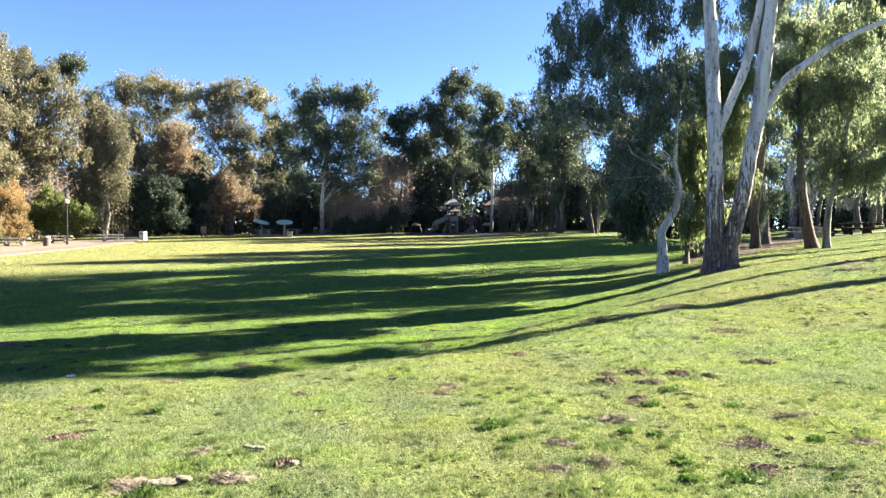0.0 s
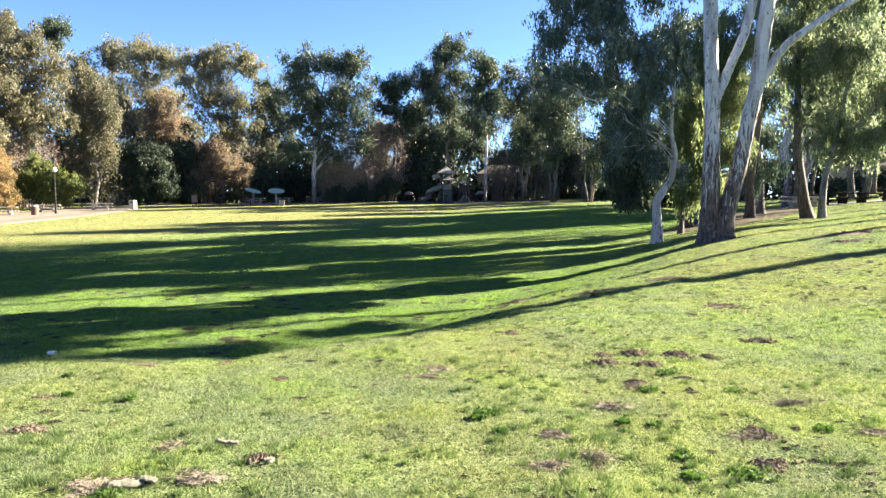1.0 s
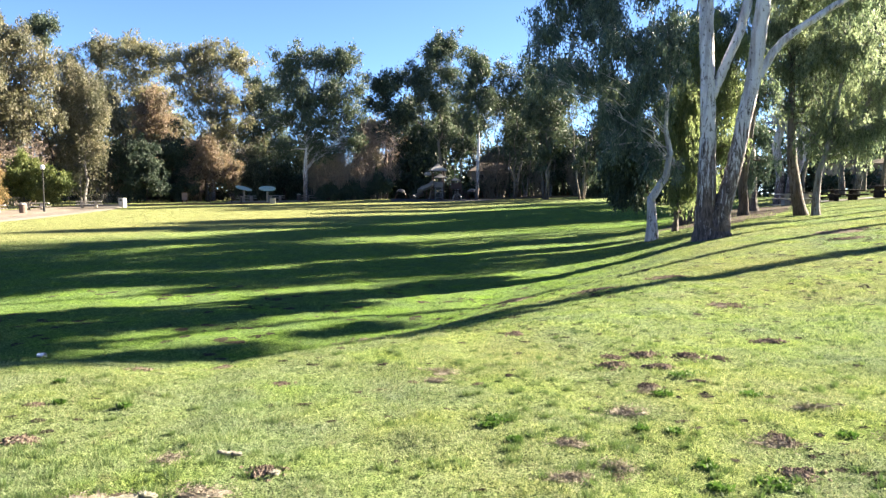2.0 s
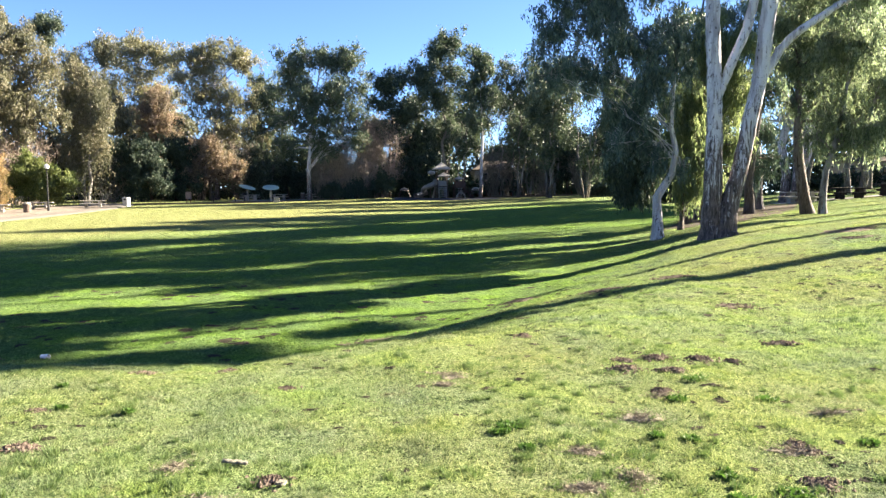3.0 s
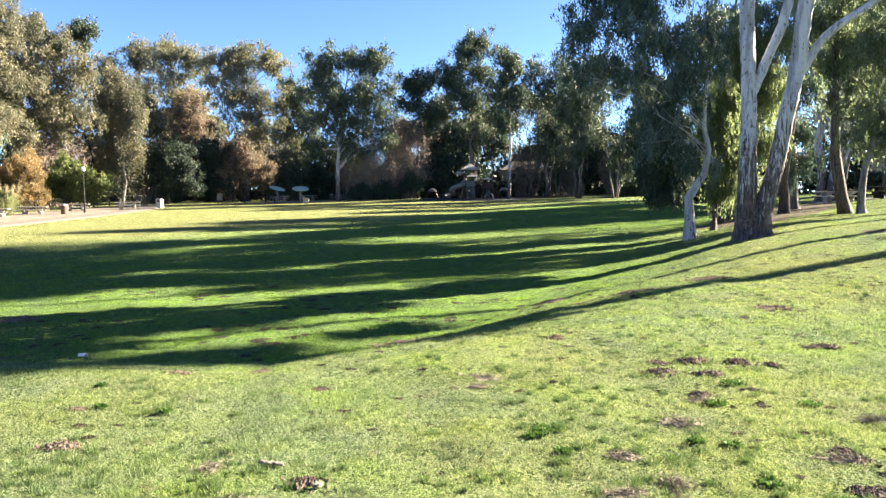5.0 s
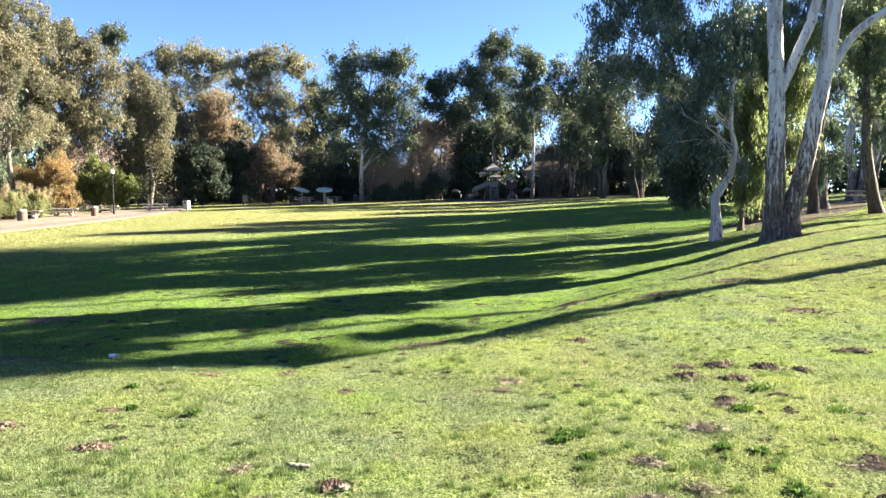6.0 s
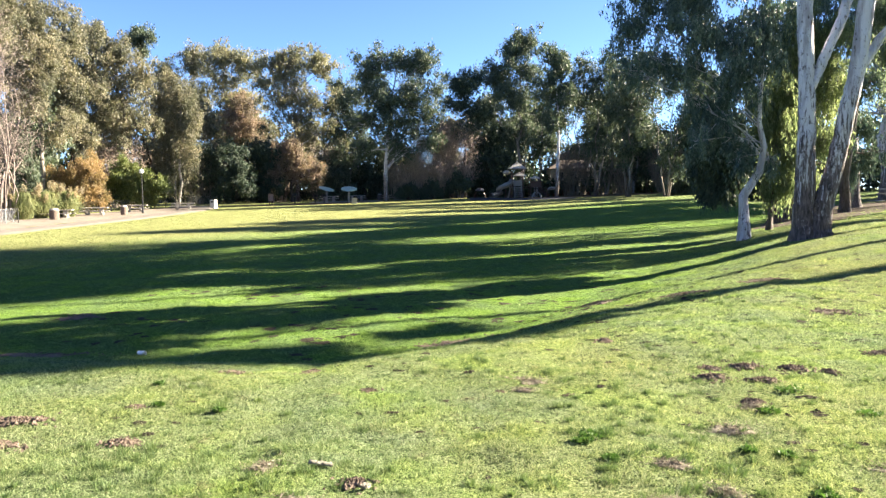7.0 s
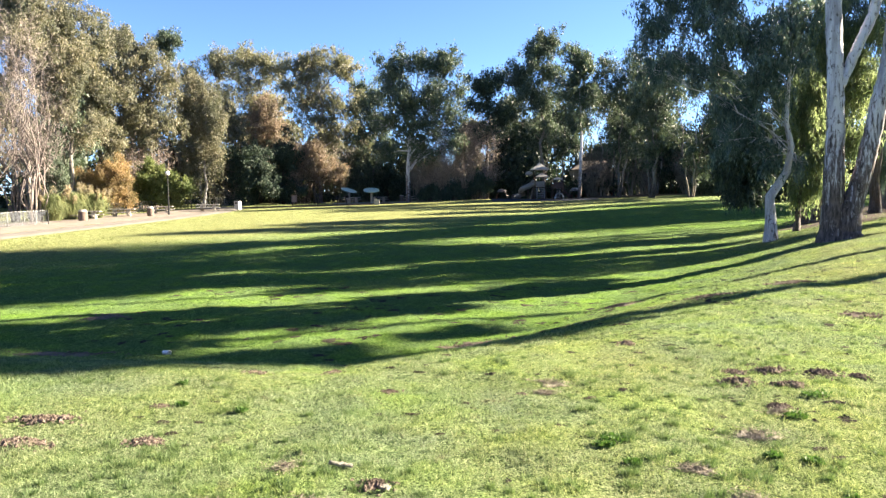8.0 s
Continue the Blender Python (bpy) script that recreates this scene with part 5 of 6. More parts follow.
# ---- fences ----
def wire_fence(name, line, h, gap, label, post_mat, wire_mat, mesh_gap=0.12, wire=0.004, group="fences"):
    a = np.array(line, float)
    seg = np.linalg.norm(np.diff(a, axis=0), axis=1)
    s = np.concatenate([[0], np.cumsum(seg)])
    at = lambda d: (float(np.interp(d, s, a[:, 0])), float(np.interp(d, s, a[:, 1])))
    x0, y0 = at(0)
    t = thing(name, Matrix.Translation((x0, y0, g(x0, y0))), label, "fence", group)
    loc = lambda d, z: (at(d)[0] - x0, at(d)[1] - y0, g(*at(d)) - g(x0, y0) + z)
    post = bmesh.new()
    cyl(post, 0, 0, -0.1, h + 0.05, 0.035, 0.035, 8)
    pm = bpy.data.meshes.new("post")
    post.to_mesh(pm)
    post.free()
    pm.materials.append(post_mat)
    for d in np.arange(0, s[-1] + 0.01, gap):
        child("post", pm, t).location = loc(d, 0)
    ds = np.arange(0, s[-1] + 0.01, 1.0)
    V, F = tubes([([loc(d, h) for d in ds], [0.013] * len(ds))], 6)
    child("top_rail", mesh_from("top_rail", V, F, post_mat, True), t)
    lines = []
    for k in np.arange(-h, s[-1], mesh_gap):
        for way in (1, -1):
            e = [(k if way > 0 else k + h, 0.03), (k + h if way > 0 else k, h)]
            (d0, z0), (d1, z1) = e
            if min(d0, d1) < 0 or max(d0, d1) > s[-1]:
                continue
            lines.append(([loc(d0, z0), loc(d1, z1)], [wire, wire]))
    V, F = tubes(lines, 3)
    child("wire_mesh", mesh_from("wire_mesh", V, F, wire_mat), t)


wire_fence("wire_fence", [(-40.5, 30), (-40.2, 40), (-39.6, 46.4), (-38.8, 50.2)], 1.15, 2.4, "low galvanised chain-link fence beside the path", STEEL, WIRE, 0.10, 0.009)
wire_fence("wire_fence", [(-38.8, 50.2), (-43.0, 54), (-43.5, 66), (-42.5, 78), (-38, 90)], 1.15, 2.4, "low galvanised chain-link fence behind the picnic tables", BLACK, STEEL, 0.14, 0.003)
wire_fence("wire_fence", [(-38, 90), (-30, 97), (-20, 101), (-8, 103)], 1.3, 2.4, "dark chain-link fence in the trees' shade", BLACK, BLACK, 0.12, 0.008)


# ---- playground ----
PLAY = surface("play_rubber", (0.028, 0.032, 0.042), (0.055, 0.062, 0.078), 6.0, 0.95, 0.1, relief=0.3, fine=40)


def hip_roof(bm, cx, cy, z0, half, h):
    lo = [bm.verts.new((cx + sx * half, cy + sy * half, z0)) for sx, sy in ((-1, -1), (1, -1), (1, 1), (-1, 1))]
    li = [bm.verts.new((cx + sx * half, cy + sy * half, z0 - 0.06)) for sx, sy in ((-1, -1), (1, -1), (1, 1), (-1, 1))]
    top = bm.verts.new((cx, cy, z0 + h))
    for i in range(4):
        j = (i + 1) % 4
        bm.faces.new((lo[i], lo[j], top))
        bm.faces.new((li[i], li[j], lo[j], lo[i]))
    bm.faces.new(li[::-1])
    return bm


def playground(x, y):
    t = thing("playground_tower", pose(x, y, g(x, y), 0, 0, 8), "playground climbing tower with pale roofs and a beige slide", "playground")
    for sx in (-0.65, 0.65):
        for sy in (-0.65, 0.65):
            part("post", cyl(bmesh.new(), sx, sy, 0, 3.85, 0.06, 0.06, 10), MAROON, t)
            part("post", cyl(bmesh.new(), sx + 2.3, sy, 0, 2.6, 0.06, 0.06, 10), MAROON, t)
    part("roof", hip_roof(bmesh.new(), 0, 0, 3.8, 1.1, 0.9), ROOF_TAN, t, "pale hipped roof")
    part("roof", hip_roof(bmesh.new(), 0.25, -0.3, 2.9, 0.8, 0.5), ROOF_TAN, t, "smaller pale roof")
    bm = bmesh.new()
    bmesh.ops.create_uvsphere(bm, u_segments=14, v_segments=8, radius=0.5, matrix=Matrix.LocRotScale((-1.35, -0.1, 3.3), None, (1, 1, 0.6)))
    part("dome", bm, ROOF_TAN, t, "pale domed cap")
    part("platform", box(bmesh.new(), 0, 0, 1.5, 1.4, 1.4, 0.1, bevel=0.02), DARK_WOOD, t)
    part("platform", box(bmesh.new(), 2.3, 0, 1.2, 1.4, 1.4, 0.1, bevel=0.02), DARK_WOOD, t)
    part("bridge", box(bmesh.new(), 1.15, 0, 1.35, 1.0, 1.0, 0.08), DARK_WOOD, t)
    for k in range(7):
        part("baluster", cyl(bmesh.new(), 0.75 + k * 0.3, -0.66, 1.4, 2.15, 0.03, 0.03, 8), MAROON, t)
    part("handrail", box(bmesh.new(), 1.65, -0.66, 2.17, 2.1, 0.06, 0.06), MAROON, t)
    part("panel", box(bmesh.new(), 2.3, -0.68, 1.75, 1.2, 0.05, 0.75, bevel=0.02), MAROON, t)
    for k in range(5):
        part("baluster", cyl(bmesh.new(), 3.05, -0.6 + k * 0.3, 1.25, 2.0, 0.03, 0.03, 8), MAROON, t)
    part("handrail", box(bmesh.new(), 3.05, 0, 2.02, 0.06, 1.4, 0.06), MAROON, t)
    for k in range(4):
        part("step", box(bmesh.new(), 3.25 + k * 0.26, 0.2, 1.0 - k * 0.26, 0.26, 0.9, 0.06), DARK_WOOD, t)
    for s in (-1, 1):
        part("stringer", box(bmesh.new(), 0, 0, 0, 1.55, 0.05, 0.16, m=pose(3.7, 0.2 + s * 0.45, 0.56, 0, 45)), MAROON, t)
    part("roof", hip_roof(bmesh.new(), 2.3, 0, 2.55, 0.6, 0.35), ROOF_TAN, t, "small pale roof over the lower deck")
    part("activity_panel", box(bmesh.new(), 0, -0.68, 1.95, 1.1, 0.05, 0.7, bevel=0.02), SLIDE, t)
    part("fireman_pole", cyl(bmesh.new(), -0.2, 1.2, 0, 3.0, 0.03, 0.03, 8), STEEL, t)
    # curved chute
    a = np.linspace(0, 1.35 * np.pi, 22)
    pts = np.stack([-1.6 + 0.8 * np.cos(a), -0.2 - 0.8 * np.sin(a), np.linspace(2.2, 0.75, 22)], 1)
    tail = np.array([[-2.6, 0.1, 0.6], [-3.0, -0.5, 0.42], [-3.5, -1.0, 0.35]])
    V, F = tubes([(np.concatenate([pts, tail[1:]]), [0.32] * 24)], 12)
    child("slide", mesh_from("slide", V, F, SLIDE, True), t, "beige curved slide")
    for px, py, pz in ((-1.6, -1.0, 1.5), (-2.4, -0.2, 0.9), (-0.9, -0.6, 1.9)):
        part("slide_post", cyl(bmesh.new(), px, py, 0, pz, 0.05, 0.05, 8), MAROON, t)
    # low rope bridge, climbing wall and hoops on the far side of the lower deck
    for k in range(6):
        part("baluster", cyl(bmesh.new(), 3.3 + k * 0.22, 0.66, 0.3, 1.25, 0.03, 0.03, 8), MAROON, t)
    part("handrail", box(bmesh.new(), 3.85, 0.66, 1.27, 1.3, 0.06, 0.06), MAROON, t)
    part("climbing_wall", box(bmesh.new(), 0, 0, 0, 0.08, 1.2, 1.5, m=pose(-0.95, 0.1, 0.8, 0, 14), bevel=0.02), SLIDE, t)
    part("spire", cyl(bmesh.new(), 0, 0, 4.65, 5.6, 0.05, 0.02, 8), STEEL, t)
    for k in range(3):
        a = np.linspace(0, np.pi, 12)
        V, F = tubes([(np.stack([2.3 + 0.55 * np.cos(a), np.full(12, -1.1 - 0.35 * k), 0.05 + 0.75 * np.sin(a)], 1), [0.035] * 12)], 6)
        child("hoop", mesh_from("hoop", V, F, STEEL, True), t)
    for k in range(6):
        part("rung", box(bmesh.new(), 0, -0.95 - 0.08 * k, 1.4 - 0.22 * k, 0.9, 0.08, 0.05), STEEL, t)
    for s in (-1, 1):
        part("ladder_rail", box(bmesh.new(), 0, 0, 0, 0.05, 0.05, 1.6, m=pose(s * 0.45, -1.12, 0.78, -18)), STEEL, t)


sheet("play_surface", [(-5.5, 86.5), (1, 87), (7.5, 87.5)], [3.6, 4.6, 3.6], PLAY, "dark blue-grey soft play surface under the climbing tower", "play surface", 0.02, 0.15, 9)
playground(0.45, 89.0)


def climber(x, y):
    t = thing("climbing_dome", Matrix.Translation((x, y, g(x, y))), "low playground climbing arch with a pale hood", "playground")
    for k in range(5):
        a = np.linspace(0, np.pi, 14)
        pts = np.stack([0.75 * np.cos(a), np.full(14, -0.6 + k * 0.3), 0.02 + 1.15 * np.sin(a)], 1)
        V, F = tubes([(pts, [0.035] * 14)], 6)
        child("hoop", mesh_from("hoop", V, F, MAROON, True), t)
    bm = bmesh.new()
    r = bmesh.ops.create_uvsphere(bm, u_segments=14, v_segments=8, radius=0.6, matrix=Matrix.LocRotScale((0, 0, 1.0), None, (1, 1, 0.7)))
    bmesh.ops.delete(bm, geom=[v for v in bm.verts if v.co.z < 0.98], context="VERTS")
    part("hood", bm, SLIDE, t)


climber(4.9, 89.0)
climber(-4.4, 90.0)


# ---- houses beyond the trees ----
def house(x, y, w, d, h, rh, turn, label, wins):
    t = thing("house", pose(x, y, g(x, y) - 0.1, 0, 0, turn), label, "house", "houses beyond the park")
    part("wall", box(bmesh.new(), 0, 0, h / 2, w, d, h), STUCCO, t)
    bm = bmesh.new()
    e = 0.5
    v = [bm.verts.new(p) for p in ((-w / 2 - e, -d / 2 - e, h), (w / 2 + e, -d / 2 - e, h), (w / 2 + e, d / 2 + e, h), (-w / 2 - e, d / 2 + e, h), (-w / 4, 0, h + rh), (w / 4, 0, h + rh))]
    for f in ((0, 1, 5, 4), (1, 2, 5), (2, 3, 4, 5), (3, 0, 4), (3, 2, 1, 0)):
        bm.faces.new([v[i] for i in f])
    part("roof", bm, SHINGLE, t)
    for wx, wz in wins:
        p = part("window", box(bmesh.new(), wx, -d / 2 - 0.02, wz, 1.2, 0.1, 1.1), WHITE, t, "white-framed window")
        q = part("pane", box(bmesh.new(), wx, -d / 2 - 0.06, wz, 1.0, 0.06, 0.9), GLASS, p)


house(9.6, 112, 8, 6, 4.2, 1.5, 4, "two-storey tan stucco house with a brown roof", ((-2.6, 3.2), (-0.6, 3.2), (1.8, 3.2)))
house(-8.0, 124, 6, 8, 3.4, 1.4, -5, "tan stucco house behind the shrubs", ((-1.2, 2.4), (1.4, 2.4)))
house(29.0, 118, 12, 8, 4.4, 1.8, 10, "tan stucco house behind the trees", ((-3, 3.2), (0, 3.2), (3, 3.2)))
house(-58.0, 116, 8, 8, 8.2, 2.0, 14, "tall grey-roofed house behind the trees", ((-2, 7), (1, 7)))
house(60.0, 92, 14, 9, 3.2, 1.6, -30, "low tan house beyond the bank", ((-4, 1.9), (0, 1.9), (4, 1.9)))


def board_fence(x0, y0, x1, y1, h, label):
    n = int(math.hypot(x1 - x0, y1 - y0) / 0.3)
    t = thing("board_fence", Matrix.Translation((x0, y0, g(x0, y0))), label, "fence", "board fences")
    a = math.degrees(math.atan2(y1 - y0, x1 - x0))
    bm = box(bmesh.new(), 0, 0, h / 2, 0.28, 0.03, h, bevel=0.004)
    me = bpy.data.meshes.new("board")
    bm.to_mesh(me)
    bm.free()
    me.materials.append(RED_WOOD)
    for i in range(n):
        f = i / n
        x, y = x0 + (x1 - x0) * f, y0 + (y1 - y0) * f
        child("board", me, t).matrix_local = pose(x - x0, y - y0, g(x, y) - g(x0, y0), 0, 0, a)


board_fence(3, 107.5, 32, 106.5, 1.7, "reddish board fence behind the trees")


# ---- bare shrubs, pampas grass, woods behind ----
def bare_shrub(x, y, h, w, stems, fine, mat, label, seed, rise=0.55, thick=1.0):
    rng = np.random.default_rng(seed)
    t = thing("bare_shrub", Matrix.Translation((x, y, g(x, y) - 0.05)), label, "shrub", "bare shrubs")
    paths, tips = [], []
    for i in range(stems):
        a = rng.uniform(0, 2 * np.pi)
        r = w / 2 * rng.uniform(0.2, 1) ** 0.7
        tip = np.array([math.cos(a) * r, math.sin(a) * r, h * rng.uniform(0.6, 1.0)])
        foot = np.array([math.cos(a) * r * rise, math.sin(a) * r * rise, 0])
        p = bend(foot, tip, rng, 6, 0.0, 0.05)
        paths.append((p, np.linspace(0.05, 0.01, 6) * (0.6 + h / 12) * thick))
        for q in range(7):
            k = rng.integers(2, 6)
            e = p[k] + rng.normal(0, 1, 3) * [0.09 * h, 0.09 * h, 0.05 * h] + [0, 0, 0.12 * h]
            paths.append((bend(p[k], e, rng, 3, 0, 0.06), [0.018, 0.012, 0.005]))
            tips += [p[k], (p[k] + e) / 2, e]
    V, F = tubes(paths, 4)
    child("stemwork", mesh_from("stemwork", V, F, mat, True), t)
    tips = np.array(tips)
    pos = tips[rng.integers(0, len(tips), fine)] + rng.normal(0, 0.05 * h, (fine, 3))
    V, F = leaf_quads(pos, rng, -0.6, 0.22, 0.05)
    child("brushwood", mesh_from("brushwood", V, F, mat), t)


PINK_TWIG = surface("pinkish_twig", (0.20, 0.155, 0.128), (0.35, 0.285, 0.24), 1.5)
STEM_GREY = surface("grey_stem", (0.115, 0.095, 0.088), (0.215, 0.182, 0.168), 1.5)
GREY_TWIG = surface("grey_twig", (0.13, 0.112, 0.094), (0.26, 0.228, 0.19), 1.5)
for i, (bx, by, bh, bw, bs, bf, bmat, bl) in enumerate((
        (-13.2, 89.8, 8.4, 4.8, 26, 6000, PINK_TWIG, "leafless shrub with pinkish-brown twigs"), (-10.4, 90.4, 10.0, 5.0, 26, 7000, PINK_TWIG, "leafless shrub with pinkish-brown twigs"),
        (-7.4, 91.5, 9.6, 4.8, 24, 6000, PINK_TWIG, "leafless shrub with grey-brown twigs"), (-15.0, 92.5, 6.5, 4.5, 40, 4500, GREY_TWIG, "leafless shrub with grey-brown twigs"),
        (-48, 80, 8.0, 6.0, 44, 5000, PINK_TWIG, "leafless shrub with pinkish-brown twigs"), (-42, 89, 7.5, 5.0, 40, 4000, GREY_TWIG, "leafless shrub with grey-brown twigs"),
        (-34, 96, 8.5, 5.5, 44, 4500, PINK_TWIG, "leafless shrub with pinkish-brown twigs"), (-27.5, 99, 8.0, 6.0, 40, 4000, GREY_TWIG, "leafless shrub with grey-brown twigs"),
        (9.5, 104, 7.0, 7.0, 44, 4500, GREY_TWIG, "leafless shrub with grey-brown twigs"), (15.5, 100, 6.0, 5.0, 40, 4000, GREY_TWIG, "leafless shrub with grey-brown twigs"),
        (-47.5, 50.0, 9.0, 5.0, 34, 5000, PINK_TWIG, "leafless shrub with pinkish-brown twigs"), (21.0, 96, 5.5, 6.0, 34, 4000, GREY_TWIG, "leafless shrub with grey-brown twigs"))):
    bare_shrub(bx, by, bh, bw, bs, bf, bmat, bl, 700 + i)
bare_shrub(-42.6, 53.6, 17.0, 3.4, 14, 4200, STEM_GREY, "tall leafless tree with upright pinkish-grey stems", 720, 0.3, 0.85)
bare_shrub(-45.6, 55.0, 15.0, 4.0, 12, 3500, STEM_GREY, "tall leafless tree with upright grey stems", 721, 0.3, 0.8)


def pampas(x, y, h, w, seed):
    rng = np.random.default_rng(seed)
    t = thing("pampas_grass", Matrix.Translation((x, y, g(x, y))), "clump of pampas grass with pale plumes by the fence", "grass clump", "pampas grass")
    n = 2600
    a = rng.uniform(0, 2 * np.pi, n)
    out = w / 2 * rng.uniform(0.1, 1.25, n)
    hh = h * rng.uniform(0.35, 1.15, n)
    d = np.stack([np.cos(a), np.sin(a), 0 * a], 1)
    s = np.stack([-np.sin(a), np.cos(a), 0 * a], 1) * 0.016
    p0 = d * 0.22 * w * rng.random(n)[:, None]
    p1 = d * (out * rng.uniform(0.3, 0.7, n))[:, None] + np.stack([0 * a, 0 * a, hh], 1) + rng.normal(0, 0.12, (n, 3))
    p2 = d * out[:, None] + np.stack([0 * a, 0 * a, hh * rng.uniform(0.25, 1.15, n)], 1) + rng.normal(0, 0.1, (n, 3))
    p2[:, 2] = np.maximum(p2[:, 2], 0.05)
    V = np.stack([p0 - s, p0 + s, p1 + s, p1 - s, p2], 1).reshape(-1, 3)
    k = np.arange(n)[:, None] * 5
    child("blades", mesh_from("blades", V, k + [0, 1, 2, 3], REED), t)
    child("blade_tips", mesh_from("blade_tips", V, k + [3, 2, 4], REED), t)
    for i in range(11):
        b = rng.uniform(0, 2 * np.pi)
        tip = np.array([math.cos(b) * w * 0.5, math.sin(b) * w * 0.5, h * rng.uniform(1.05, 1.6)])
        line = bend((0, 0, 0), tip, rng, 10, 0.06, 0.02)
        V, F = tubes([(line, np.linspace(0.012, 0.006, 10))], 5)
        f = rng.uniform(5.5, 9, 240)
        pos = np.stack([np.interp(f, np.arange(10), line[:, c]) for c in range(3)], 1) + rng.normal(0, 0.06, (240, 3))
        v, q = leaf_quads(pos, rng, 0.24, 0.3, 0.14)
        plume = child("plume", mesh_from("plume", v, q, PLUME), t, "pale feathery plume")
        child("stalk", mesh_from("stalk", V, F, REED, True), plume)


pampas(-41.3, 56.6, 2.1, 3.4, 801)
pampas(-41.9, 54.9, 2.0, 2.8, 802)
pampas(-40.3, 58.4, 2.0, 2.8, 803)


def woods():
    rng = np.random.default_rng(900)
    n = 190
    x = np.linspace(-88, 80, n) + rng.normal(0, 1.5, n)
    y = 108 + rng.uniform(0, 9, n) - np.clip(-x - 42, 0, 60) * 0.9 - np.clip(x - 30, 0, 60) * 0.75
    h = rng.uniform(3.0, 10.5, n) * np.where(x < -22, 1.45, 1.0) * np.where((x > 5) & (x < 17), 0.35, 1.0) * np.where(np.abs(x + 17) < 8, 0.8, 1.0)
    c, r = [], []
    for i in range(n):
        for k in range(5):
            rad = rng.uniform(0.9, 1.8)
            c.append((x[i] + rng.normal(0, 0.9), y[i] + rng.normal(0, 0.9), g(x[i], y[i]) + max(0.6, h[i] * (k + 0.5) / 5)))
            r.append((rad, rad, rad))
    for q in np.linspace(-88, 82, 150):          # a low thicket along their feet
        yy = 106 - max(-q - 42, 0) * 0.9 - max(q - 30, 0) * 0.75 + rng.normal(0, 1)
        c.append((q, yy, g(q, yy) + rng.uniform(0.8, 1.8)))
        r.append((1.3, 1.1, 1.5))
    pos = cloud(np.array(c), np.array(r), 95000, rng, 0.1)
    V, F = leaf_quads(pos, rng, 0.62, 0.4, 0.75)
    tagged(new("woodland", mesh_from("woodland", V, F, LEAF_DARK)), "dark tangle of bushes and saplings behind the trees", "bushes", kind="stuff")


woods()

# second row of trees, farther back
# those over 18 m are added or raised to shade the far lawn
for i, (fx, fy, fh, fw, fm) in enumerate(((-66, 88, 16, 8, LEAF_OLIVE), (-58, 95, 15, 8, LEAF_OLIVE), (-51, 99, 16, 8, LEAF_OLIVE), (-39, 103, 13, 8, LEAF_OLIVE), 
        (-27, 108, 10.5, 8, LEAF_OLIVE), (-20, 110, 10, 8, LEAF_GREEN), (-33, 106, 11.5, 8, LEAF_OLIVE), (-45, 104, 14, 8, LEAF_OLIVE), (-9.5, 104, 12, 6, LEAF_OLIVE), (-4, 103, 15, 7, LEAF_DARK), (1.5, 106, 13.5, 6, LEAF_DARK), (13, 103, 12.5, 6, LEAF_GREEN), (19, 101, 7.5, 8, LEAF_DARK),
        (26, 96, 16, 9, LEAF_DARK), (34, 92, 17, 9, LEAF_DARK), (44, 81.5, 25, 7, LEAF_GREEN), (50, 76, 24, 9, LEAF_GREEN), (57, 68, 17, 9, LEAF_DARK), (31, 113, 19, 10, LEAF_DARK), (38, 105, 20, 10, LEAF_DARK), (47, 108, 20, 10, LEAF_GREEN), (57, 102, 20, 10, LEAF_DARK), (-3.5, 97.5, 9.5, 6, LEAF_DARK), (-44, 92, 15, 8, LEAF_OLIVE), (-55, 78, 17, 9, LEAF_OLIVE), (-52, 68, 16, 8, LEAF_GREEN), (-55, 60, 18, 9, LEAF_OLIVE), (29.6, 99, 9.5, 7, LEAF_DARK), (33.5, 98, 10, 7, LEAF_GREEN), (25.4, 101, 9, 6, LEAF_DARK))):
    add_tree("background_tree", fx, fy, fh, fw, fh * 0.24, 7200, BARK_GREY, fm, "tree with full foliage behind the front row", 950 + i, trunk_r=0.22, size=0.4, ratio=0.65, clumps=24, clump=0.19, twigs=2, group="background trees")


for i, (fx, fy, fh) in enumerate(((-2, 122, 14), (5, 124, 15.5), (12, 122, 9), (19, 121, 15))):
    add_tree("background_tree", fx, fy, fh, 9, 2.5, 7000, BARK_GREY, LEAF_GREEN, "broad tree with full foliage behind the houses", 1020 + i, trunk_r=0.22, size=0.45, ratio=0.65, clumps=24, clump=0.19, twigs=1, group="background trees")

# high crowns between the playground and the houses
for i, (fx, fy, fh, fw, fb, fm) in enumerate(((3.2, 101, 16.5, 7.5, 7.2, LEAF_DARK), (8.6, 105, 16.0, 8.0, 11.5, LEAF_GREEN), (13.4, 101, 14.5, 7.0, 7.4, LEAF_DARK), (16.6, 99, 15.0, 7.0, 6.6, LEAF_GREEN))):
    add_tree("background_tree", fx, fy, fh, fw, fb, 5000, BARK_PALE, fm, "pale-stemmed eucalyptus with a high crown before the houses", 1040 + i, trunk_r=0.16, size=0.3, ratio=0.62, clumps=34, clump=0.15, twigs=2, stems=2, group="background trees")


# ---- litter and chips ----
PAPER = surface("white_paper", (0.78, 0.78, 0.78), (0.88, 0.88, 0.88), 4.0, 0.7, 0.3, relief=0.05)


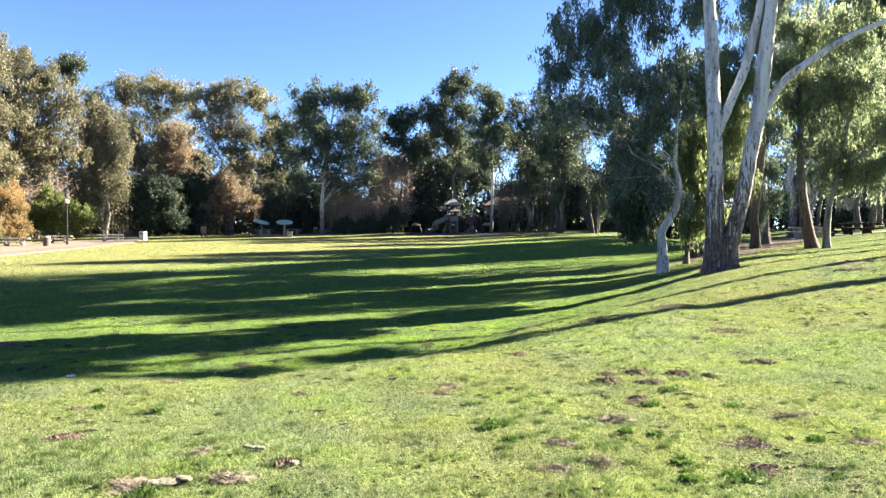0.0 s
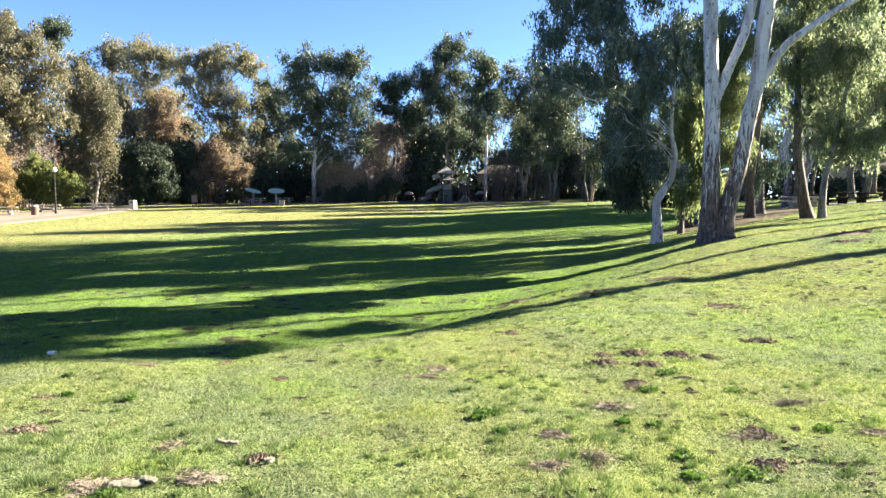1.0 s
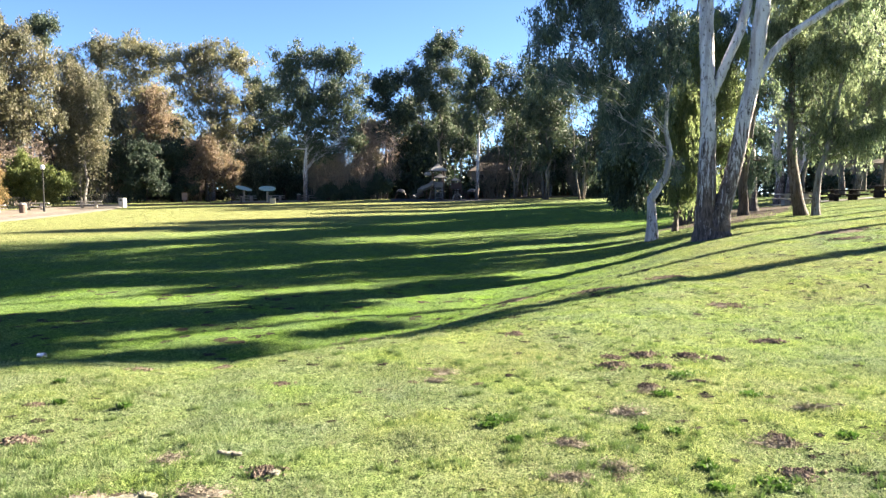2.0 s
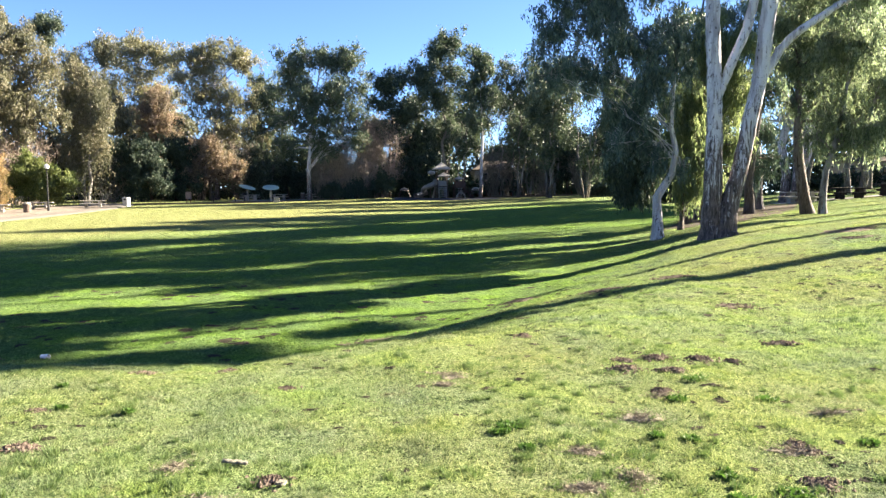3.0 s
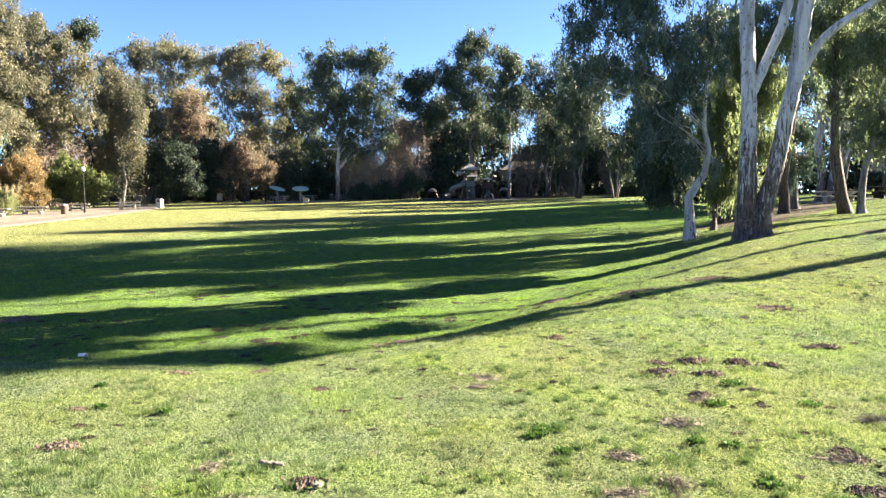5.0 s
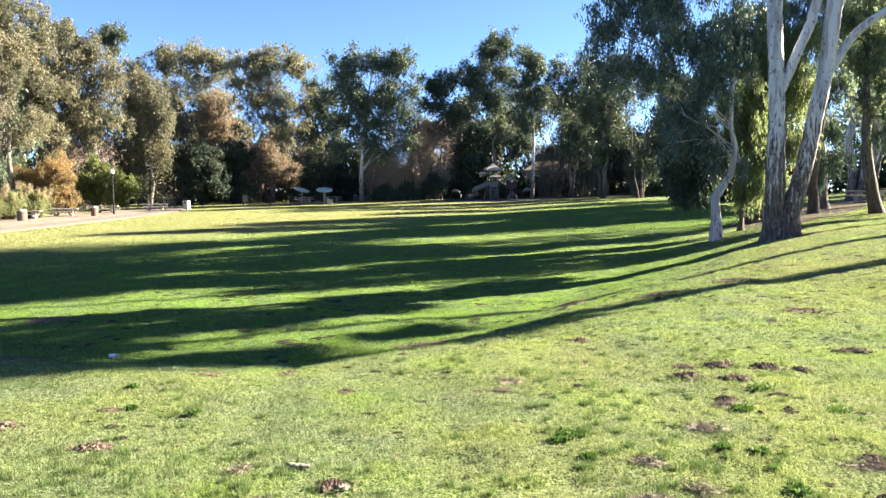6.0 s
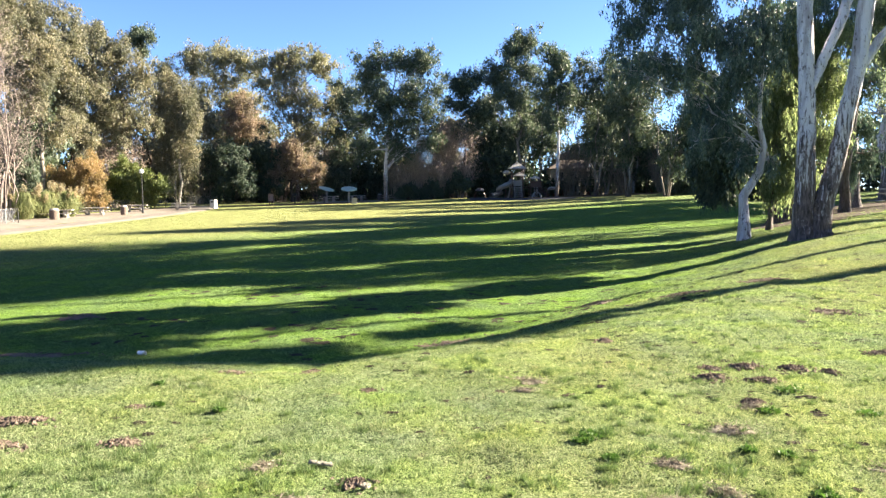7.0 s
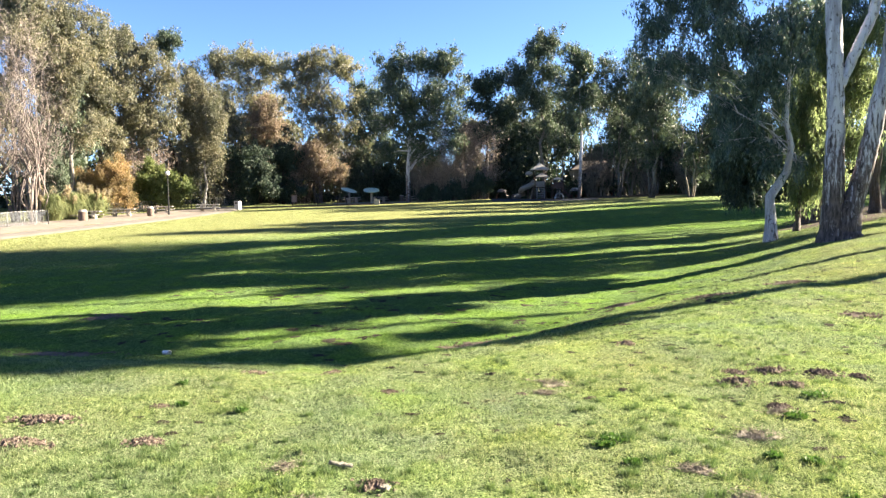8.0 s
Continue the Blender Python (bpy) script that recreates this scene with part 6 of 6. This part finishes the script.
def paper_cup(x, y, a):
    t = thing("paper_cup", pose(x, y, g(x, y) + 0.05, 90, 0, a), "crushed white paper cup lying in the grass", "litter")
    bm = bmesh.new()
    bmesh.ops.create_cone(bm, cap_ends=False, segments=18, radius1=0.034, radius2=0.05, depth=0.13)
    for v in bm.verts:
        v.co.y *= 0.8 + 0.2 * math.sin(v.co.x * 60)
    bmesh.ops.solidify(bm, geom=bm.faces[:], thickness=0.002)
    part("cup", bm, PAPER, t)
    bm = bmesh.new()
    bmesh.ops.create_cone(bm, cap_ends=True, segments=18, radius1=0.035, radius2=0.035, depth=0.006, matrix=Matrix.Translation((0, 0, -0.062)))
    part("bottom", bm, PAPER, t)


paper_cup(-6.19, 10.61, 70)


def bark_piece(x, y, l, w, a, mat, label):
    rng = np.random.default_rng(int(abs(x * 100)))
    n, m = 14, 7
    u, v = np.meshgrid(np.linspace(-0.5, 0.5, n), np.linspace(-0.5, 0.5, m), indexing="ij")
    edge = 1 - 0.5 * np.abs(2 * u) ** 3
    X, Y = u * l + rng.normal(0, 0.004, u.shape), v * w * edge
    top = 0.022 - 0.05 * v ** 2 * (w / 0.1) * 0.4 + rng.normal(0, 0.004, u.shape)
    V = np.concatenate([np.stack([X, Y, top], -1).reshape(-1, 3), np.stack([X, Y, top - 0.012], -1).reshape(-1, 3)])
    i = (np.arange(n - 1)[:, None] * m + np.arange(m - 1)[None]).ravel()
    F = np.stack([i, i + m, i + m + 1, i + 1], 1)
    e = n * m
    rim = [k for k in range(m)] + [k * m + m - 1 for k in range(1, n)] + [(n - 1) * m + k for k in range(m - 2, -1, -1)] + [k * m for k in range(n - 2, 0, -1)]
    R = np.array([(rim[k], rim[(k + 1) % len(rim)], rim[(k + 1) % len(rim)] + e, rim[k] + e) for k in range(len(rim))])
    ob = new("bark_strip", mesh_from("bark_strip", V, np.concatenate([F, F[:, ::-1] + e, R]), mat, True))
    ob.matrix_world = pose(x, y, float(turf(x, y)) + 0.004, 3, 2, a)
    tagged(ob, label, "bark", "fallen bark")


PALE_BARK = surface("fallen_bark", (0.19, 0.178, 0.142), (0.34, 0.32, 0.265), 9.0, 0.9, 0.15, relief=0.6, stretch=(0.3, 3, 3))
bark_piece(-1.46, 3.07, 0.17, 0.08, 12, PALE_BARK, "weathered strip of pale fallen bark on the turf")
bark_piece(-1.36, 3.10, 0.10, 0.045, -20, PALE_BARK, "weathered strip of pale fallen bark on the turf")
bark_piece(-1.12, 3.63, 0.14, 0.035, -8, PALE_BARK, "narrow strip of pale fallen bark on the turf")
bark_piece(-0.81, 3.36, 0.05, 0.04, 40, PALE_BARK, "small pale bark chip beside the soil")


def weed_tuft(x, y, w, seed):
    rng = np.random.default_rng(seed)
    n = 160
    a = rng.uniform(0, 2 * np.pi, n)
    q = np.sqrt(rng.random(n)) * w
    pos = np.stack([np.cos(a) * q, np.sin(a) * q * 0.8, rng.uniform(0.005, 0.02, n)], 1)
    V, F = leaf_quads(pos, rng, -0.026, 0.25, 0.6)
    ob = new("weed_tuft", mesh_from("weed_tuft", V, F, LEAF_WEED))
    ob.location = (x, y, float(turf(x, y)))
    tagged(ob, "low tuft of dark green clover in the lawn", "weed", "clover tufts")


LEAF_WEED = leaf_material("clover", (0.0433, 0.0869, 0.0217), (0.0722, 0.138, 0.0325), (0.108, 0.187, 0.0506), 0.35)
for i, (wx, wy, ww) in enumerate(((1.82, 3.32, 0.09), (-1.50, 2.95, 0.08), (0.46, 4.25, 0.09), (2.08, 5.41, 0.11), (1.74, 4.87, 0.07), (1.53, 4.01, 0.05), (1.33, 4.06, 0.05), (0.51, 3.88, 0.05), (-2.9, 5.17, 0.04), (-2.14, 4.58, 0.04), (-2.64, 4.66, 0.04), (1.54, 3.53, 0.07), (1.5, 3.25, 0.06), (2.44, 4.96, 0.09), (2.62, 4.01, 0.06), (0.38, 4.15, 0.06))):
    weed_tuft(wx, wy, ww, 1200 + i)


# ---- bare spots between the tussocks ----
def bare_spots():
    """Small flat dark patches between the tussocks; the grass keeps off them."""
    rng = np.random.default_rng(91)
    V, F, n = [], [], 10
    while len(SPOTS) < 460:
        y = 2.9 + 15 * rng.random() ** 1.3
        x = (-0.80 * y - 0.3) + (1.50 * y + 0.6) * rng.random()
        if rng.random() > 0.2 + 0.09 * x + 1.3 * noise.noise((x * 0.5, y * 0.5, 4.0)):
            continue
        SPOTS.append((x, y, rng.uniform(0.015, 0.055) * (0.6 + y / 9), rng.uniform(0.012, 0.04) * (0.6 + y / 9)))
    while len(SPOTS) < 640:
        x, y = rng.uniform(-10, 4), rng.uniform(10.5, 19)
        if noise.noise((x * 0.6, y * 0.6, 7.0)) > 0.02:
            SPOTS.append((x, y, rng.uniform(0.04, 0.2), rng.uniform(0.05, 0.16)))
    for x, y, rx, ry in SPOTS:
        a = np.linspace(0, 2 * np.pi, n, endpoint=False)
        e = rng.uniform(0.5, 1.25, n)
        px, py = x + np.cos(a) * rx * e, y + np.sin(a) * ry * e
        rim = np.stack([px, py, turf(px, py) + 0.004], 1)
        inner = np.stack([x + (px - x) * 0.5, y + (py - y) * 0.5, turf(px, py) + rng.uniform(0.0, 0.012, n)], 1)
        mid = np.array([[x, y, float(turf(x, y)) + 0.004]])
        b = len(V) * (2 * n + 1)
        k = np.arange(n)
        q = (k + 1) % n
        V.append(np.concatenate([rim, inner, mid]))
        F += [np.stack([b + k, b + q, b + n + q], 1), np.stack([b + k, b + n + q, b + n + k], 1), np.stack([b + n + k, b + n + q, np.full(n, b + 2 * n)], 1)]
    tagged(new("bare_spots", mesh_from("bare_spots", np.concatenate(V), np.concatenate(F), DARK_SPOT)), "small dark bare spots between the grass tussocks", "soil", kind="stuff")


DARK_SPOT = surface("dark_spot", (0.0172, 0.0156, 0.0109), (0.0585, 0.0484, 0.0328), 14.0, 0.95, 0.1, relief=0.9, fine=70)
SPOTS = []
bare_spots()


# ---- grass ----
def grass_material():
    mat, nt, bsdf = material("grass_blades", 0.65, 0.05)
    geo = nt.nodes.new("ShaderNodeNewGeometry")
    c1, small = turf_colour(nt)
    isl = ramp(nt, geo.outputs["Random Per Island"], [(0.0, (0.18, 0.26, 0.21)), (0.4, (0.88, 0.95, 0.90)), (0.8, (1.2, 1.18, 1.25)), (1.0, (1.85, 1.7, 2.1))])
    col = mix(nt, 1.0, c1, isl.outputs["Color"], "MULTIPLY")
    nt.links.new(col, bsdf.inputs["Base Color"])
    tr = nt.nodes.new("ShaderNodeBsdfTranslucent")
    nt.links.new(mix(nt, 1.0, col, (1.15, 1.1, 0.85), "MULTIPLY"), tr.inputs["Color"])
    sh = nt.nodes.new("ShaderNodeMixShader")
    sh.inputs[0].default_value = 0.45
    nt.links.new(bsdf.outputs[0], sh.inputs[1])
    nt.links.new(tr.outputs[0], sh.inputs[2])
    nt.links.new(sh.outputs[0], nt.nodes["Material Output"].inputs["Surface"])
    return mat


def grass():
    rng = np.random.default_rng(42)
    blades = []
    for n, y0, y1, length, width, spread in ((40000, 2.5, 7.2, 0.034, 0.0036, 0.028), (18000, 7.2, 15.0, 0.042, 0.0075, 0.045), (15000, 15.0, 34.0, 0.046, 0.013, 0.060), (3000, 34.0, 80.0, 0.06, 0.045, 0.25), (800, -6.0, 2.5, 0.046, 0.008, 0.05)):
        ty = y0 + (y1 - y0) * rng.random(n)
        tx = (-0.88 * ty - 0.4) + (1.62 * ty + 0.8) * rng.random(n) if y0 > 0 else rng.normal(0, 3.5, n)
        thick = np.array([0.6 * noise.noise((a * 1.3, b * 1.3, 0.3)) + 1.0 * noise.noise((a * 7, b * 7, 2.1)) for a, b in zip(tx.tolist(), ty.tolist())]) * 1.5
        keep = rng.random(n) < 0.72 + 0.3 * thick
        for px, py, rx, ry in PATCHES:
            q = ((tx - px) / rx) ** 2 + ((ty - py) / ry) ** 2
            keep &= rng.random(n) < np.clip(0.3 + 0.9 * (q - 0.45), 0.3, 1)
        if y0 < 20:
            for px, py, rx, ry in SPOTS:
                keep &= ((tx - px) / rx) ** 2 + ((ty - py) / ry) ** 2 > 0.8
        tx, ty, thick = tx[keep], ty[keep], thick[keep]
        tall = rng.uniform(0.6, 1.35, len(tx)) * np.clip(1 + 0.3 * thick, 0.4, 1.7)
        k = 12
        m = len(tx) * k
        a = rng.uniform(0, 2 * np.pi, m)
        r = spread * np.abs(rng.normal(0, 1, m))
        x, y = np.repeat(tx, k) + np.cos(a) * r, np.repeat(ty, k) + np.sin(a) * r
        lean = np.clip(0.62 + 0.2 * r / spread + rng.normal(0, 0.25, m), 0.02, 0.95)
        L = length * np.repeat(tall, k) * rng.uniform(0.5, 1.2, m)
        W = width * rng.uniform(0.6, 1.3, m) / 2
        z = turf(x, y) - 0.004
        b = rng.uniform(0, np.pi, m)
        sx, sy = np.cos(b) * W, np.sin(b) * W
        tip = np.stack([x + np.cos(a) * L * lean, y + np.sin(a) * L * lean, z + L * np.sqrt(1 - lean ** 2 * 0.8)], 1)
        blades.append(np.stack([np.stack([x - sx, y - sy, z], 1), np.stack([x + sx, y + sy, z], 1), tip], 1))
    V = np.concatenate(blades).reshape(-1, 3)
    F = np.arange(len(V)).reshape(-1, 3)
    tagged(new("grass", mesh_from("grass", V, F, grass_material())), "short green grass with yellowish tips", "grass", kind="stuff")


grass()


def grass_tufts():
    """Coarser dark green tufts that stand a little above the lawn."""
    rng = np.random.default_rng(17)
    c = []
    while len(c) < 520:
        y = 2.9 + 9 * rng.random() ** 1.4
        x = (-0.80 * y - 0.3) + (1.50 * y + 0.6) * rng.random()
        if rng.random() < 0.42 + 0.07 * x + 0.9 * noise.noise((x * 0.7, y * 0.7, 9.0)):
            c.append((x, y, rng.uniform(0.02, 0.06) * (0.7 + y / 11)))
    c = np.repeat(np.array(c), 80, axis=0)
    m = len(c)
    a, r = rng.uniform(0, 2 * np.pi, m), np.abs(rng.normal(0, 0.6, m)) * c[:, 2]
    x, y = c[:, 0] + np.cos(a) * r, c[:, 1] + np.sin(a) * r
    L, W = rng.uniform(0.022, 0.055, m), rng.uniform(0.0016, 0.0036, m)
    lean = np.clip(0.45 + rng.normal(0, 0.25, m), 0.05, 0.9)
    z, b = turf(x, y) - 0.004, rng.uniform(0, np.pi, m)
    tip = np.stack([x + np.cos(a) * L * lean, y + np.sin(a) * L * lean, z + L * np.sqrt(1 - lean ** 2 * 0.8)], 1)
    V = np.stack([np.stack([x - np.cos(b) * W, y - np.sin(b) * W, z], 1), np.stack([x + np.cos(b) * W, y + np.sin(b) * W, z], 1), tip], 1).reshape(-1, 3)
    ob = new("grass_tufts", mesh_from("grass_tufts", V, np.arange(len(V)).reshape(-1, 3), LEAF_TUFT))
    tagged(ob, "coarse dark green grass tufts in the lawn", "grass", kind="stuff")


LEAF_TUFT = leaf_material("coarse_grass", (0.055, 0.092, 0.042), (0.108, 0.160, 0.066), (0.18, 0.235, 0.10), 0.38)
grass_tufts()
